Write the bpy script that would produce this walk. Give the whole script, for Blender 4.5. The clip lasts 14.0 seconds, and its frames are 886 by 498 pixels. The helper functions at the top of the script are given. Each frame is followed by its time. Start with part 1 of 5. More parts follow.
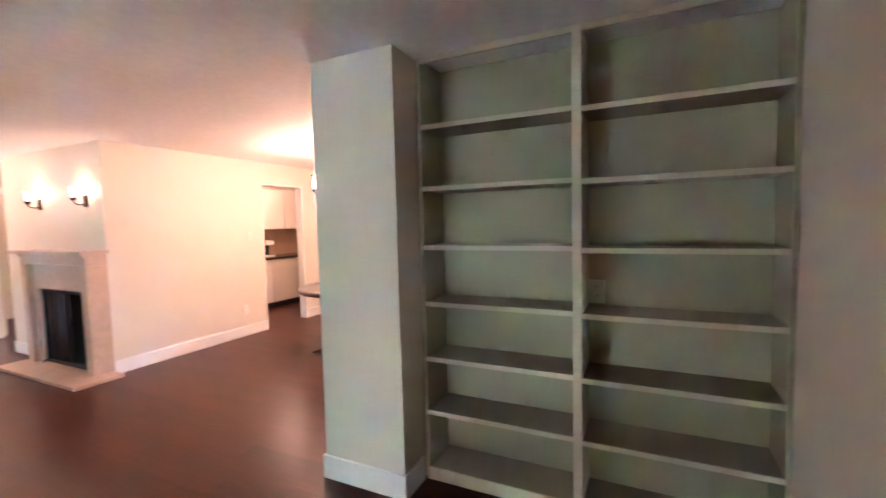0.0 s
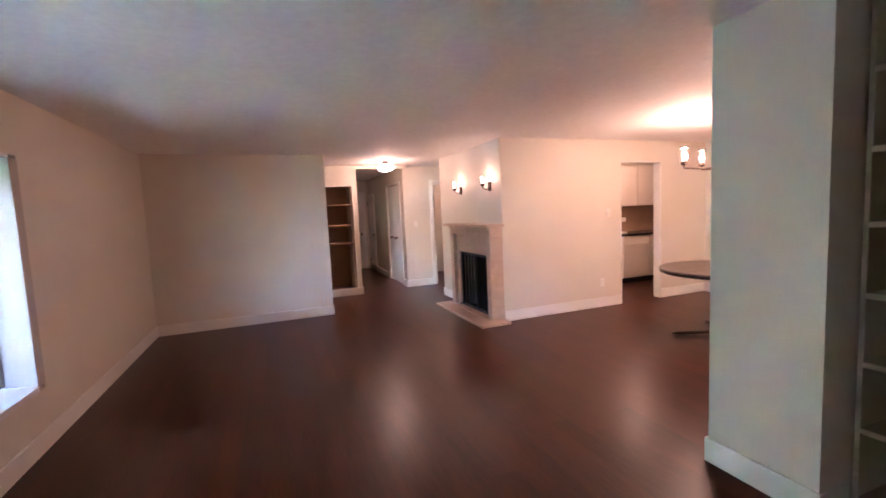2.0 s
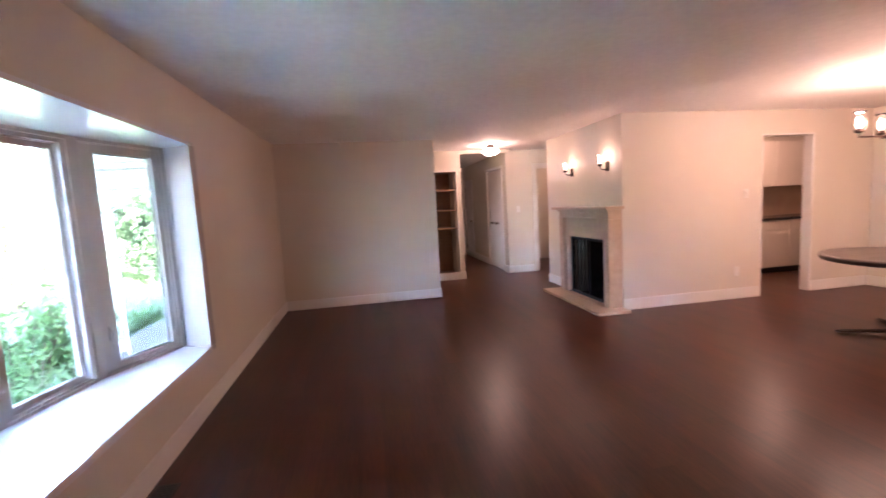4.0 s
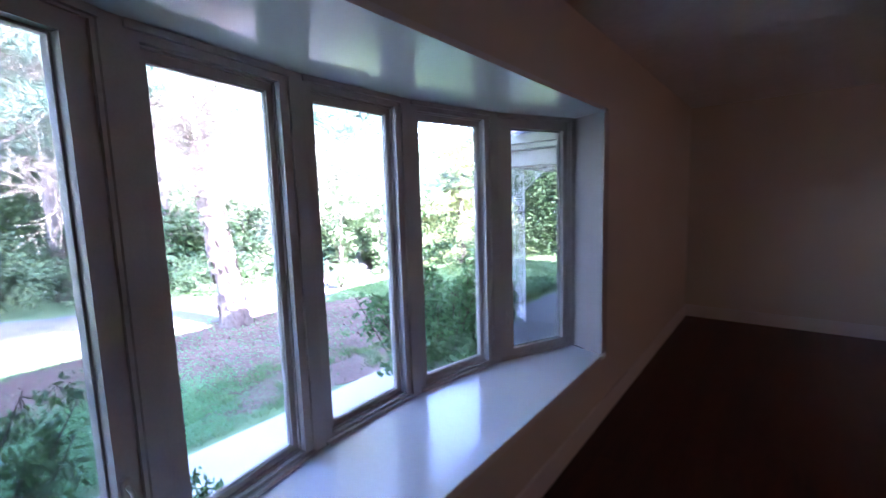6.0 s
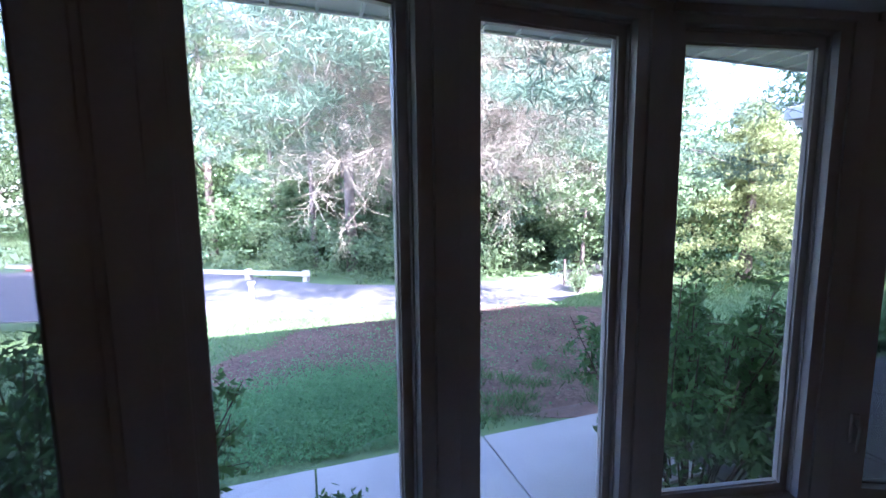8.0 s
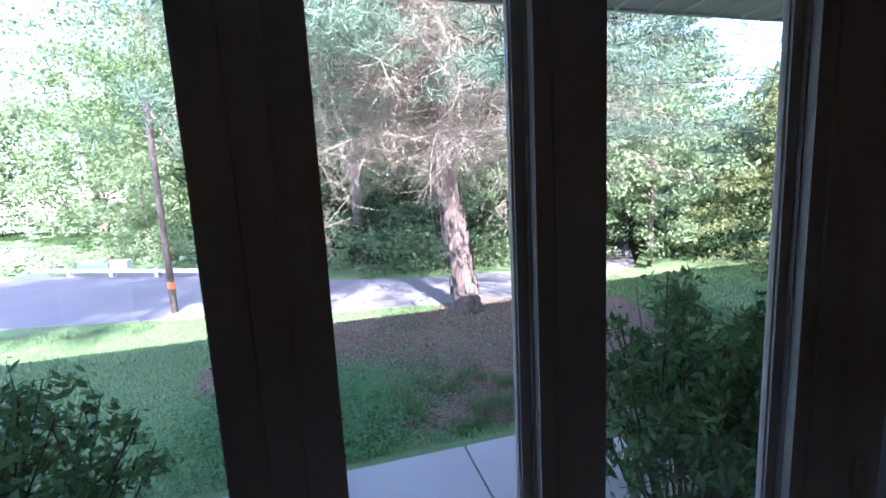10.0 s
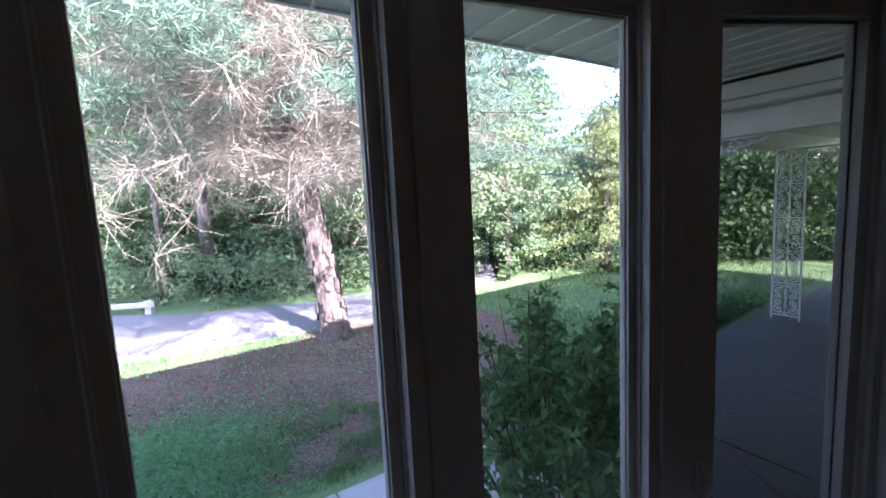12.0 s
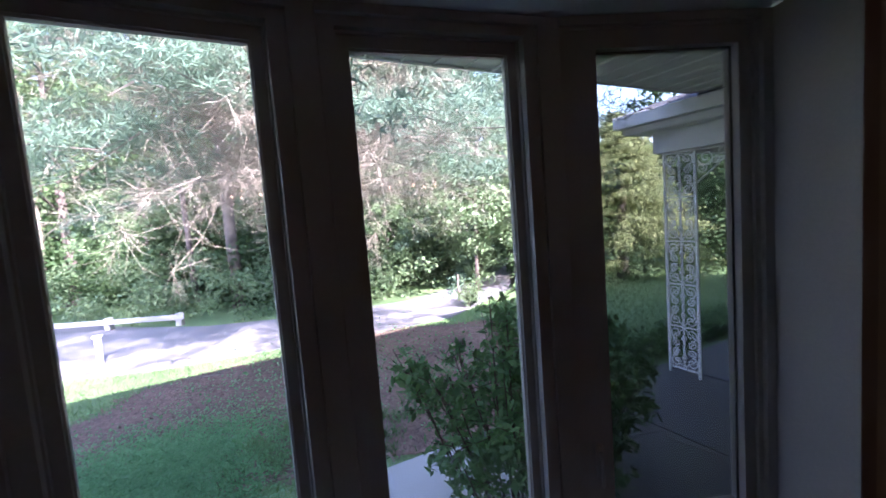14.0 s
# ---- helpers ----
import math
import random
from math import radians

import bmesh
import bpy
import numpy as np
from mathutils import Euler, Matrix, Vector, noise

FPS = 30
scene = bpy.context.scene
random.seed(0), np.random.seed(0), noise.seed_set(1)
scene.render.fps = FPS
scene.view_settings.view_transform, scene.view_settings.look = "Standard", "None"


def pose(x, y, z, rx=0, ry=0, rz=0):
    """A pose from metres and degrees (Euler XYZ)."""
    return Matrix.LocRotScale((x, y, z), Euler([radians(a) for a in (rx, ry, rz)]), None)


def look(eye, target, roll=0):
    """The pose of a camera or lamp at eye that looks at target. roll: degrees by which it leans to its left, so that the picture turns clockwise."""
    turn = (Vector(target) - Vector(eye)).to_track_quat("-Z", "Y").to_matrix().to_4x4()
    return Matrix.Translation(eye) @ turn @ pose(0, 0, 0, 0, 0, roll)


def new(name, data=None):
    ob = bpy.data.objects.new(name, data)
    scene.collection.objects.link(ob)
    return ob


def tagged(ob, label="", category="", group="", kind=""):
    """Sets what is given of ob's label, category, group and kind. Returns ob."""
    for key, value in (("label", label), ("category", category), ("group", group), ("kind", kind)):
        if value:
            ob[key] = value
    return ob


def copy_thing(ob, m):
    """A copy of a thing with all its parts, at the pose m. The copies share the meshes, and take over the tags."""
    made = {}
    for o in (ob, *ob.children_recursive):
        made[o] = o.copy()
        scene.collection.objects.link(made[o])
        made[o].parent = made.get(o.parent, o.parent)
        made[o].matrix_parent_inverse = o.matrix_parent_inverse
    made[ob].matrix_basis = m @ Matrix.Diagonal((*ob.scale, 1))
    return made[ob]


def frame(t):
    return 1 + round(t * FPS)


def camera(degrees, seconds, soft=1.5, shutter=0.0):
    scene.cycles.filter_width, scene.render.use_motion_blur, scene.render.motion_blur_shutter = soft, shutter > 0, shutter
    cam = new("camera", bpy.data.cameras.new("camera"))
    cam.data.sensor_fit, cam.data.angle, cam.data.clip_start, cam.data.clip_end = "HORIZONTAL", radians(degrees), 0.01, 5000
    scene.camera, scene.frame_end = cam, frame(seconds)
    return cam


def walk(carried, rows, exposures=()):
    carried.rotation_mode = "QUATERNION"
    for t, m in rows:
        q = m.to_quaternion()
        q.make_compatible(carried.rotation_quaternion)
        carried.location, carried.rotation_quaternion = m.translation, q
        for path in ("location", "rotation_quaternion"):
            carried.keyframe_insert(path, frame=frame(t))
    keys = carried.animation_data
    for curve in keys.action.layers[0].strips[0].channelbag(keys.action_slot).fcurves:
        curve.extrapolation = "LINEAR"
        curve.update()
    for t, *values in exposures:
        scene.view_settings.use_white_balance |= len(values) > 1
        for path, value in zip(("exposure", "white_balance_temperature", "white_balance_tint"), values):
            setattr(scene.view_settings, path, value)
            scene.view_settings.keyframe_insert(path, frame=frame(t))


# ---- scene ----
cam = camera(92.1, 14.0, shutter=0.5)
PATH = [
    (0, (1.88, 1.341, 1.5), (3.679, 2.204, 1.371), -1.4),
    (0.5, (1.785, 1.369, 1.502), (3.447, 2.475, 1.38), -2.8),
    (1, (1.605, 1.381, 1.513), (3.012, 2.79, 1.327), -0.8),
    (1.5, (1.539, 1.421, 1.508), (2.518, 3.16, 1.368), -2.0),
    (2, (1.563, 1.409, 1.499), (2.286, 3.265, 1.321), -2.6),
    (2.2, (1.576, 1.412, 1.472), (2.249, 3.284, 1.261), -3.2),
    (4.3, (1.225, 1.633, 1.434), (1.38, 3.613, 1.243), -2.9),
    (4.5, (1.248, 1.732, 1.473), (1.04, 3.715, 1.31), -2.5),
    (5, (1.181, 1.937, 1.486), (0.294, 3.719, 1.294), -1.9),
    (5.5, (1.046, 2.142, 1.453), (-0.063, 3.788, 1.213), -0.1),
    (6, (0.878, 2.332, 1.47), (-0.365, 3.882, 1.238), -1.8),
    (6.5, (0.738, 2.542, 1.435), (-0.775, 3.837, 1.249), -2.7),
    (7, (0.656, 2.77, 1.438), (-1.155, 3.609, 1.295), -0.8),
    (7.5, (0.471, 2.879, 1.446), (-1.4, 3.561, 1.257), -0.2),
    (10, (0.211, 3.424, 1.463), (-1.702, 3.931, 1.178), -3.0),
    (10.5, (0.144, 3.468, 1.481), (-1.689, 4.235, 1.246), -1.2),
    (11, (0.09, 3.487, 1.489), (-1.695, 4.363, 1.273), -2.7),
    (11.5, (0.067, 3.48, 1.493), (-1.693, 4.41, 1.295), -2.8),
    (12, (0.093, 3.498, 1.482), (-1.583, 4.564, 1.25), -3.0),
    (12.5, (0.144, 3.546, 1.477), (-1.549, 4.583, 1.237), -3.0),
    (13, (0.252, 3.616, 1.478), (-1.466, 4.619, 1.266), -2.5),
    (13.5, (0.34, 3.659, 1.481), (-1.439, 4.554, 1.296), -3.7),
    (14, (0.399, 3.691, 1.473), (-1.351, 4.645, 1.303), -4.4),
]

EXPOSURES = [(t, stops, kelvin, tint) for t, stops, kelvin, tint in (
    (0, 8.45, 5620, 31), (2.2, 7.75, 5580, 35), (4.3, 7.7, 5580, 36), (4.5, 7.6, 5550, 37), (5.0, 7.4, 5500, 37), (5.5, 6.0, 5400, 36), (6.0, 5.3, 5250, 39),
    (6.5, 4.9, 5150, 41), (7.0, 4.35, 5200, 38), (7.5, 3.88, 5250, 35), (10, 3.0, 5550, 29), (12, 3.25, 5650, 33), (14, 3.18, 5680, 34))]
walk(cam, [(t, look(eye, target, roll)) for t, eye, target, roll in PATH], EXPOSURES)

# ---- world, sun, lights ----
SUN_EL, SUN_AZ = 35.5, 4.0  # degrees; the sun stands behind the house, towards +x
world = bpy.data.worlds.new("sky")
scene.world = world
world.use_nodes = True
wn = world.node_tree.nodes
sky = wn.new("ShaderNodeTexSky")
sky.sky_type, sky.sun_disc = "NISHITA", False
sky.sun_elevation, sky.sun_rotation = radians(SUN_EL), radians(90 - SUN_AZ)
wn["Background"].inputs["Strength"].default_value = 0.15
world.node_tree.links.new(sky.outputs[0], wn["Background"].inputs["Color"])
sun = new("sun", bpy.data.lights.new("sun", "SUN"))
sun.data.energy, sun.data.angle, sun.data.color = 3.9, radians(0.5), (1.0, 0.96, 0.90)
sun_way = Vector((math.cos(radians(SUN_EL)) * math.cos(radians(SUN_AZ)), math.cos(radians(SUN_EL)) * math.sin(radians(SUN_AZ)), math.sin(radians(SUN_EL))))
sun.matrix_world = look(sun_way * 40, (0, 0, 0))
WARM = (1.0, 0.57, 0.325)


def bulb_light(x, y, z, watts, radius=0.03):
    lamp = new("bulb_light", bpy.data.lights.new("bulb_light", "POINT"))
    lamp.data.energy, lamp.data.shadow_soft_size, lamp.data.color = watts, radius, WARM
    lamp.location = (x, y, z)


bulb_light(4.18, 7.56, 1.93, 0.014)
bulb_light(4.18, 6.60, 1.93, 0.014)
bulb_light(3.42, 8.75, 2.24, 0.15, 0.1)
for k in range(5):
    a = radians(36 + 72 * k)
    bulb_light(6.07 + 0.42 * math.cos(a), 4.56 + 0.42 * math.sin(a), 1.98, 0.088)


# unseen fill lamps, added to brighten the kitchen and the back room
bulb_light(7.3, 7.0, 2.3, 0.16, 0.1)
bulb_light(5.0, 10.4, 2.3, 0.06, 0.1)


# ---- materials ----
def mat(name, base, rough=0.5, var=0.12, scale=2.0, fine=40.0, bump=0.1, metal=0.0, spec=0.5, stretch=(1, 1, 1), coat=0.0, other=None, per_piece=0.0, through_light=0.0, rough_var=0.08, in_world=False):
    """A painted or natural surface: colour that varies at two scales, with fine relief."""
    m = bpy.data.materials.new(name)
    m.use_nodes = True
    n, l = m.node_tree.nodes, m.node_tree.links
    b = n["Principled BSDF"]
    b.inputs["Metallic"].default_value, b.inputs["Specular IOR Level"].default_value = metal, spec
    b.inputs["Coat Weight"].default_value, b.inputs["Coat Roughness"].default_value = coat, 0.15
    tc, mp = n.new("ShaderNodeTexCoord"), n.new("ShaderNodeMapping")
    mp.inputs["Scale"].default_value, mp.inputs["Location"].default_value = stretch, (0.31, 0.17, 0.37)
    if in_world:
        l.new(n.new("ShaderNodeNewGeometry").outputs["Position"], mp.inputs["Vector"])
    else:
        l.new(tc.outputs["Object"], mp.inputs["Vector"])
    big, small = n.new("ShaderNodeTexNoise"), n.new("ShaderNodeTexNoise")
    big.inputs["Scale"].default_value, small.inputs["Scale"].default_value = scale, fine
    big.inputs["Detail"].default_value, small.inputs["Detail"].default_value = 4, 5
    for t in (big, small):
        l.new(mp.outputs[0], t.inputs["Vector"])
    add = n.new("ShaderNodeMath")
    add.operation = "ADD"
    l.new(big.outputs["Fac"], add.inputs[0])
    l.new(small.outputs["Fac"], add.inputs[1])
    half = n.new("ShaderNodeMapRange")
    half.inputs["From Min"].default_value, half.inputs["From Max"].default_value = 0.65, 1.35
    l.new(add.outputs[0], half.inputs["Value"])
    fac = half.outputs[0]
    if per_piece:
        info, geo, mix3 = n.new("ShaderNodeObjectInfo"), n.new("ShaderNodeNewGeometry"), n.new("ShaderNodeMath")
        mix3.operation = "ADD"
        l.new(info.outputs["Random"], mix3.inputs[0])
        l.new(geo.outputs["Random Per Island"], mix3.inputs[1])
        fr = n.new("ShaderNodeMath")
        fr.operation = "FRACT"
        l.new(mix3.outputs[0], fr.inputs[0])
        blend = n.new("ShaderNodeMix")
        blend.inputs["Factor"].default_value = per_piece
        l.new(fac, blend.inputs["A"])
        l.new(fr.outputs[0], blend.inputs["B"])
        fac = blend.outputs["Result"]
    ramp = n.new("ShaderNodeMix")
    ramp.data_type = "RGBA"
    lo = [c * (1 - var) for c in base]
    hi = list(other) if other else [min(1, c * (1 + var)) for c in base]
    ramp.inputs["A"].default_value, ramp.inputs["B"].default_value = (*lo, 1), (*hi, 1)
    l.new(fac, ramp.inputs["Factor"])
    l.new(ramp.outputs["Result"], b.inputs["Base Color"])
    rr = n.new("ShaderNodeMapRange")
    rr.inputs["To Min"].default_value, rr.inputs["To Max"].default_value = max(0.02, rough - rough_var), min(1, rough + rough_var)
    l.new(big.outputs["Fac"], rr.inputs["Value"])
    l.new(rr.outputs[0], b.inputs["Roughness"])
    if bump:
        bp = n.new("ShaderNodeBump")
        bp.inputs["Strength"].default_value, bp.inputs["Distance"].default_value = bump, 0.01
        l.new(small.outputs["Fac"], bp.inputs["Height"])
        l.new(bp.outputs[0], b.inputs["Normal"])
    if through_light:
        tr, mx = n.new("ShaderNodeBsdfTranslucent"), n.new("ShaderNodeMixShader")
        l.new(ramp.outputs["Result"], tr.inputs["Color"])
        mx.inputs["Fac"].default_value = through_light
        l.new(b.outputs[0], mx.inputs[1])
        l.new(tr.outputs[0], mx.inputs[2])
        l.new(mx.outputs[0], n["Material Output"].inputs["Surface"])
    return m


def glow(name, colour, strength):
    m = bpy.data.materials.new(name)
    m.use_nodes = True
    b = m.node_tree.nodes["Principled BSDF"]
    b.inputs["Emission Color"].default_value, b.inputs["Emission Strength"].default_value = (*colour, 1), strength
    b.inputs["Base Color"].default_value = (0.8, 0.8, 0.78, 1)
    return m


def clear(name, rough=0.0, tint=(1, 1, 1)):
    m = bpy.data.materials.new(name)
    m.use_nodes = True
    b = m.node_tree.nodes["Principled BSDF"]
    b.inputs["Base Color"].default_value = (*tint, 1)
    b.inputs["Transmission Weight"].default_value, b.inputs["Roughness"].default_value, b.inputs["IOR"].default_value = 1, rough, 1.45
    return m


WALL = mat("cream wall paint", (0.67, 0.627, 0.54), 0.55, 0.035, 0.9, 160, 0.05)
CEIL = mat("ceiling paint", (0.88, 0.87, 0.86), 0.72, 0.06, 1.1, 18, 0.35)
TRIM = mat("white trim paint", (0.80, 0.79, 0.76), 0.38, 0.04, 2, 120, 0.03)
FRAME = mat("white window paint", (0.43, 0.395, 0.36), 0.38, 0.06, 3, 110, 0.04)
GLOSS = mat("glossy white paint", (0.82, 0.82, 0.83), 0.17, 0.03, 3, 60, 0.015)
# one paint: front edges lightened, boards and backs darkened, for light and shade
EDGE_LIT = mat("greige shelf paint lightened for lit edges", (0.56, 0.545, 0.43), 0.4, 0.05, 2, 120, 0.03)
BOARD_SHADED = mat("greige shelf paint darkened for shade", (0.30, 0.268, 0.19), 0.45, 0.08, 1.5, 120, 0.04)
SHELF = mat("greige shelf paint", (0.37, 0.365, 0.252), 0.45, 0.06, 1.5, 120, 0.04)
CLOSET = mat("brown stained shelf wood", (0.30, 0.19, 0.11), 0.5, 0.2, 3, 40, 0.08, stretch=(1, 8, 8))
PLANK = mat("dark red-brown plank", (0.030, 0.0082, 0.0040), 0.30, 0.12, 1.2, 12, 0, stretch=(8, 0.7, 1), other=(0.088, 0.0228, 0.0098), per_piece=0.4, spec=0.21, rough_var=0.015, in_world=True)
JOINT = mat("dark floor joint", (0.035, 0.011, 0.006), 0.4, 0.1)
MARBLE = mat("veined beige marble", (0.50, 0.35, 0.25), 0.40, 0.06, 3, 14, 0.02, other=(0.58, 0.425, 0.315))
SOOT = mat("black firebox metal", (0.008, 0.0075, 0.007), 0.6, 0.3, 6, 60, 0.1)
WIRE = mat("black wire mesh", (0.006, 0.0055, 0.005), 0.9, 0.2, 6, 60, 0.05, spec=0.05)
BRONZE = mat("dark bronze metal", (0.045, 0.03, 0.022), 0.4, 0.2, 8, 80, 0.04, metal=0.7)
KNOB = mat("aged brass knob", (0.16, 0.10, 0.05), 0.35, 0.2, 9, 80, 0.03, metal=0.8)
TABLE = mat("dark table wood", (0.050, 0.034, 0.028), 0.36, 0.3, 3, 30, 0.03, stretch=(1, 7, 1), coat=0.1)
COUNTER = mat("black stone worktop", (0.02, 0.018, 0.017), 0.2, 0.3, 12, 120, 0.02)
SPLASH = mat("tan backsplash", (0.42, 0.28, 0.19), 0.4, 0.12, 5, 60, 0.05)
CABINET = mat("white cabinet paint", (0.72, 0.67, 0.60), 0.38, 0.04, 2, 100, 0.03)
PLASTIC = mat("white plastic", (0.78, 0.77, 0.72), 0.35, 0.03, 4, 90, 0.01)
BLACK = mat("black plastic", (0.02, 0.02, 0.022), 0.35, 0.2, 6, 90, 0.02)
GLASS = clear("window glass")
SHADE = clear("clear lamp glass", 0.05)
SCREEN = bpy.data.materials.new("insect screen mesh")
SCREEN.use_nodes = True
_n, _l = SCREEN.node_tree.nodes, SCREEN.node_tree.links
_t, _m = _n.new("ShaderNodeBsdfTransparent"), _n.new("ShaderNodeMixShader")
_n["Principled BSDF"].inputs["Base Color"].default_value = (0.06, 0.065, 0.07, 1)
_n["Principled BSDF"].inputs["Roughness"].default_value = 0.6
_m.inputs["Fac"].default_value = 0.33
_l.new(_t.outputs[0], _m.inputs[1]), _l.new(_n["Principled BSDF"].outputs[0], _m.inputs[2]), _l.new(_m.outputs[0], _n["Material Output"].inputs["Surface"])
BULB = glow("lit bulb", (1.0, 0.72, 0.45), 0.2)
OPAL = glow("lit opal glass", (1.0, 0.78, 0.55), 0.08)
SOFFIT = mat("white soffit panel", (0.62, 0.62, 0.60), 0.5, 0.06, 3, 70, 0.05)
IRON = mat("white painted iron", (0.76, 0.76, 0.78), 0.4, 0.08, 9, 90, 0.08)
SHINGLE = mat("grey roof shingle", (0.10, 0.095, 0.095), 0.85, 0.3, 4, 40, 0.4)
SIDING = mat("pale house siding", (0.55, 0.53, 0.50), 0.6, 0.08, 2, 60, 0.1)
GRASS = mat("lawn ground", (0.12, 0.205, 0.075), 0.9, 0.35, 0.8, 30, 0.5, other=(0.20, 0.295, 0.11))
BLADE = mat("grass blade", (0.125, 0.22, 0.075), 0.6, 0.3, 2, 20, 0, other=(0.215, 0.345, 0.13), per_piece=0.6, through_light=0.3)
MULCH = mat("pine needle mulch", (0.17, 0.092, 0.068), 0.95, 0.65, 1.3, 26, 0.8, other=(0.43, 0.28, 0.215))
NEEDLE = mat("fallen needle", (0.17, 0.10, 0.075), 0.9, 0.4, 4, 30, 0, other=(0.33, 0.22, 0.165), per_piece=0.7)
ASPHALT = mat("worn asphalt", (0.21, 0.195, 0.195), 0.85, 0.15, 0.6, 120, 0.3)
# shade under the porch and eaves is put into this concrete's colour
PORCH_SHADED = mat("concrete darkened for porch shade", (0.115, 0.112, 0.115), 0.85, 0.3, 1.2, 70, 0.25)
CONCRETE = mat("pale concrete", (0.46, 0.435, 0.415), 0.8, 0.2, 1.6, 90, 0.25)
BARK = mat("scaly pine bark", (0.115, 0.08, 0.064), 0.9, 0.55, 7, 28, 0.9, stretch=(1, 1, 0.45), other=(0.24, 0.19, 0.16))
TWIG = mat("dead grey twig", (0.125, 0.10, 0.07), 0.85, 0.3, 5, 30, 0, other=(0.37, 0.325, 0.245), per_piece=0.6)
STEM = mat("shrub stem", (0.075, 0.05, 0.03), 0.8, 0.3, 9, 60, 0.2)


def leaf_mat(name, a, b, light=0.42):
    return mat(name, a, 0.55, 0.2, 1.2, 9, 0, other=b, per_piece=0.45, spec=0.2, through_light=light)


LEAF = leaf_mat("green leaf", (0.085, 0.15, 0.06), (0.21, 0.29, 0.125))
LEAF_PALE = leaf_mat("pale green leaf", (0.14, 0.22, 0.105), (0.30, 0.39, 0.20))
# leaf colour with the shade of the woods put in
LEAF_SHADED = leaf_mat("green leaf darkened for shade", (0.04, 0.085, 0.03), (0.11, 0.175, 0.07))
LEAF_CEDAR = leaf_mat("yellow-green spray", (0.20, 0.25, 0.10), (0.40, 0.44, 0.20), 0.5)
PINE = leaf_mat("blue-green pine needle", (0.09, 0.155, 0.10), (0.20, 0.285, 0.19), 0.35)
SHRUB = leaf_mat("dark shrub leaf", (0.075, 0.165, 0.06), (0.18, 0.30, 0.12))
COVER = leaf_mat("ground cover leaf", (0.13, 0.30, 0.12), (0.26, 0.47, 0.21))


# ---- building helpers ----
def box(bm, x0, x1, y0, y1, z0, z1, m=None, bevel=0.0):
    xs, ys, zs = sorted((x0, x1)), sorted((y0, y1)), sorted((z0, z1))
    vs = [bm.verts.new(Vector((x, y, z))) for z in zs for y in ys for x in xs]
    fs = [bm.faces.new([vs[i] for i in q]) for q in ((0, 2, 3, 1), (4, 5, 7, 6), (0, 1, 5, 4), (2, 6, 7, 3), (0, 4, 6, 2), (1, 3, 7, 5))]
    if bevel:
        es = list({e for f in fs for e in f.edges})
        r = bmesh.ops.bevel(bm, geom=es, offset=bevel, segments=2, affect="EDGES", profile=0.5)
        vs = list({v for f in r["faces"] for v in f.verts} | {v for v in vs if v.is_valid})
    if m is not None:
        bmesh.ops.transform(bm, matrix=m, verts=vs)
    return vs


def tube(bm, points, r0, r1=None, sides=8, cap=True):
    """A tapered tube along points."""
    r1 = r0 if r1 is None else r1
    rings, n = [], len(points)
    pts = [Vector(p) for p in points]
    for i, p in enumerate(pts):
        d = (pts[min(i + 1, n - 1)] - pts[max(i - 1, 0)]).normalized()
        u = d.orthogonal().normalized() if not rings else (pu - pu.dot(d) * d).normalized()
        pu, w = u, d.cross(u)
        r = r0 + (r1 - r0) * i / max(1, n - 1)
        rings.append([bm.verts.new(p + r * (math.cos(2 * math.pi * k / sides) * u + math.sin(2 * math.pi * k / sides) * w)) for k in range(sides)])
    for a, b in zip(rings, rings[1:]):
        for k in range(sides):
            f = bm.faces.new((a[k], a[(k + 1) % sides], b[(k + 1) % sides], b[k]))
            f.smooth = True
    if cap:
        bm.faces.new(list(reversed(rings[0])))
        bm.faces.new(rings[-1])


def lathe(bm, profile, centre=(0, 0, 0), sides=24, m=None):
    """A turned shape from (radius, height) pairs."""
    rings = []
    for r, z in profile:
        ring = [bm.verts.new((centre[0] + r * math.cos(2 * math.pi * k / sides), centre[1] + r * math.sin(2 * math.pi * k / sides), centre[2] + z)) for k in range(sides)]
        rings.append(ring)
    for a, b in zip(rings, rings[1:]):
        for k in range(sides):
            f = bm.faces.new((a[k], a[(k + 1) % sides], b[(k + 1) % sides], b[k]))
            f.smooth = True
    bm.faces.new(list(reversed(rings[0])))
    bm.faces.new(rings[-1])
    if m is not None:
        bmesh.ops.transform(bm, matrix=m, verts=[v for r in rings for v in r])


def ob_of(name, bm, material):
    me = bpy.data.meshes.new(name)
    bmesh.ops.recalc_face_normals(bm, faces=bm.faces)
    bm.to_mesh(me)
    bm.free()
    me.materials.append(material)
    return new(name, me)


def part(name, bm, material, parent, label=""):
    ob = ob_of(name, bm, material)
    ob.parent = parent
    return tagged(ob, label) if label else ob


def boxed(name, b, material, parent, label="", bevel=0.0):
    bm = bmesh.new()
    box(bm, *b, bevel=bevel)
    return part(name, bm, material, parent, label)


def thing(name, label, category, at=(0, 0, 0), group=""):
    ob = tagged(new(name), label, category, group)
    ob.location = at
    ob.empty_display_size = 0.1
    return ob


def setting(name, boxes, material, label, category, bevel=0.0):
    bm = bmesh.new()
    for b in boxes:
        box(bm, *b, bevel=bevel)
    return tagged(ob_of(name, bm, material), label, category, kind="structure")


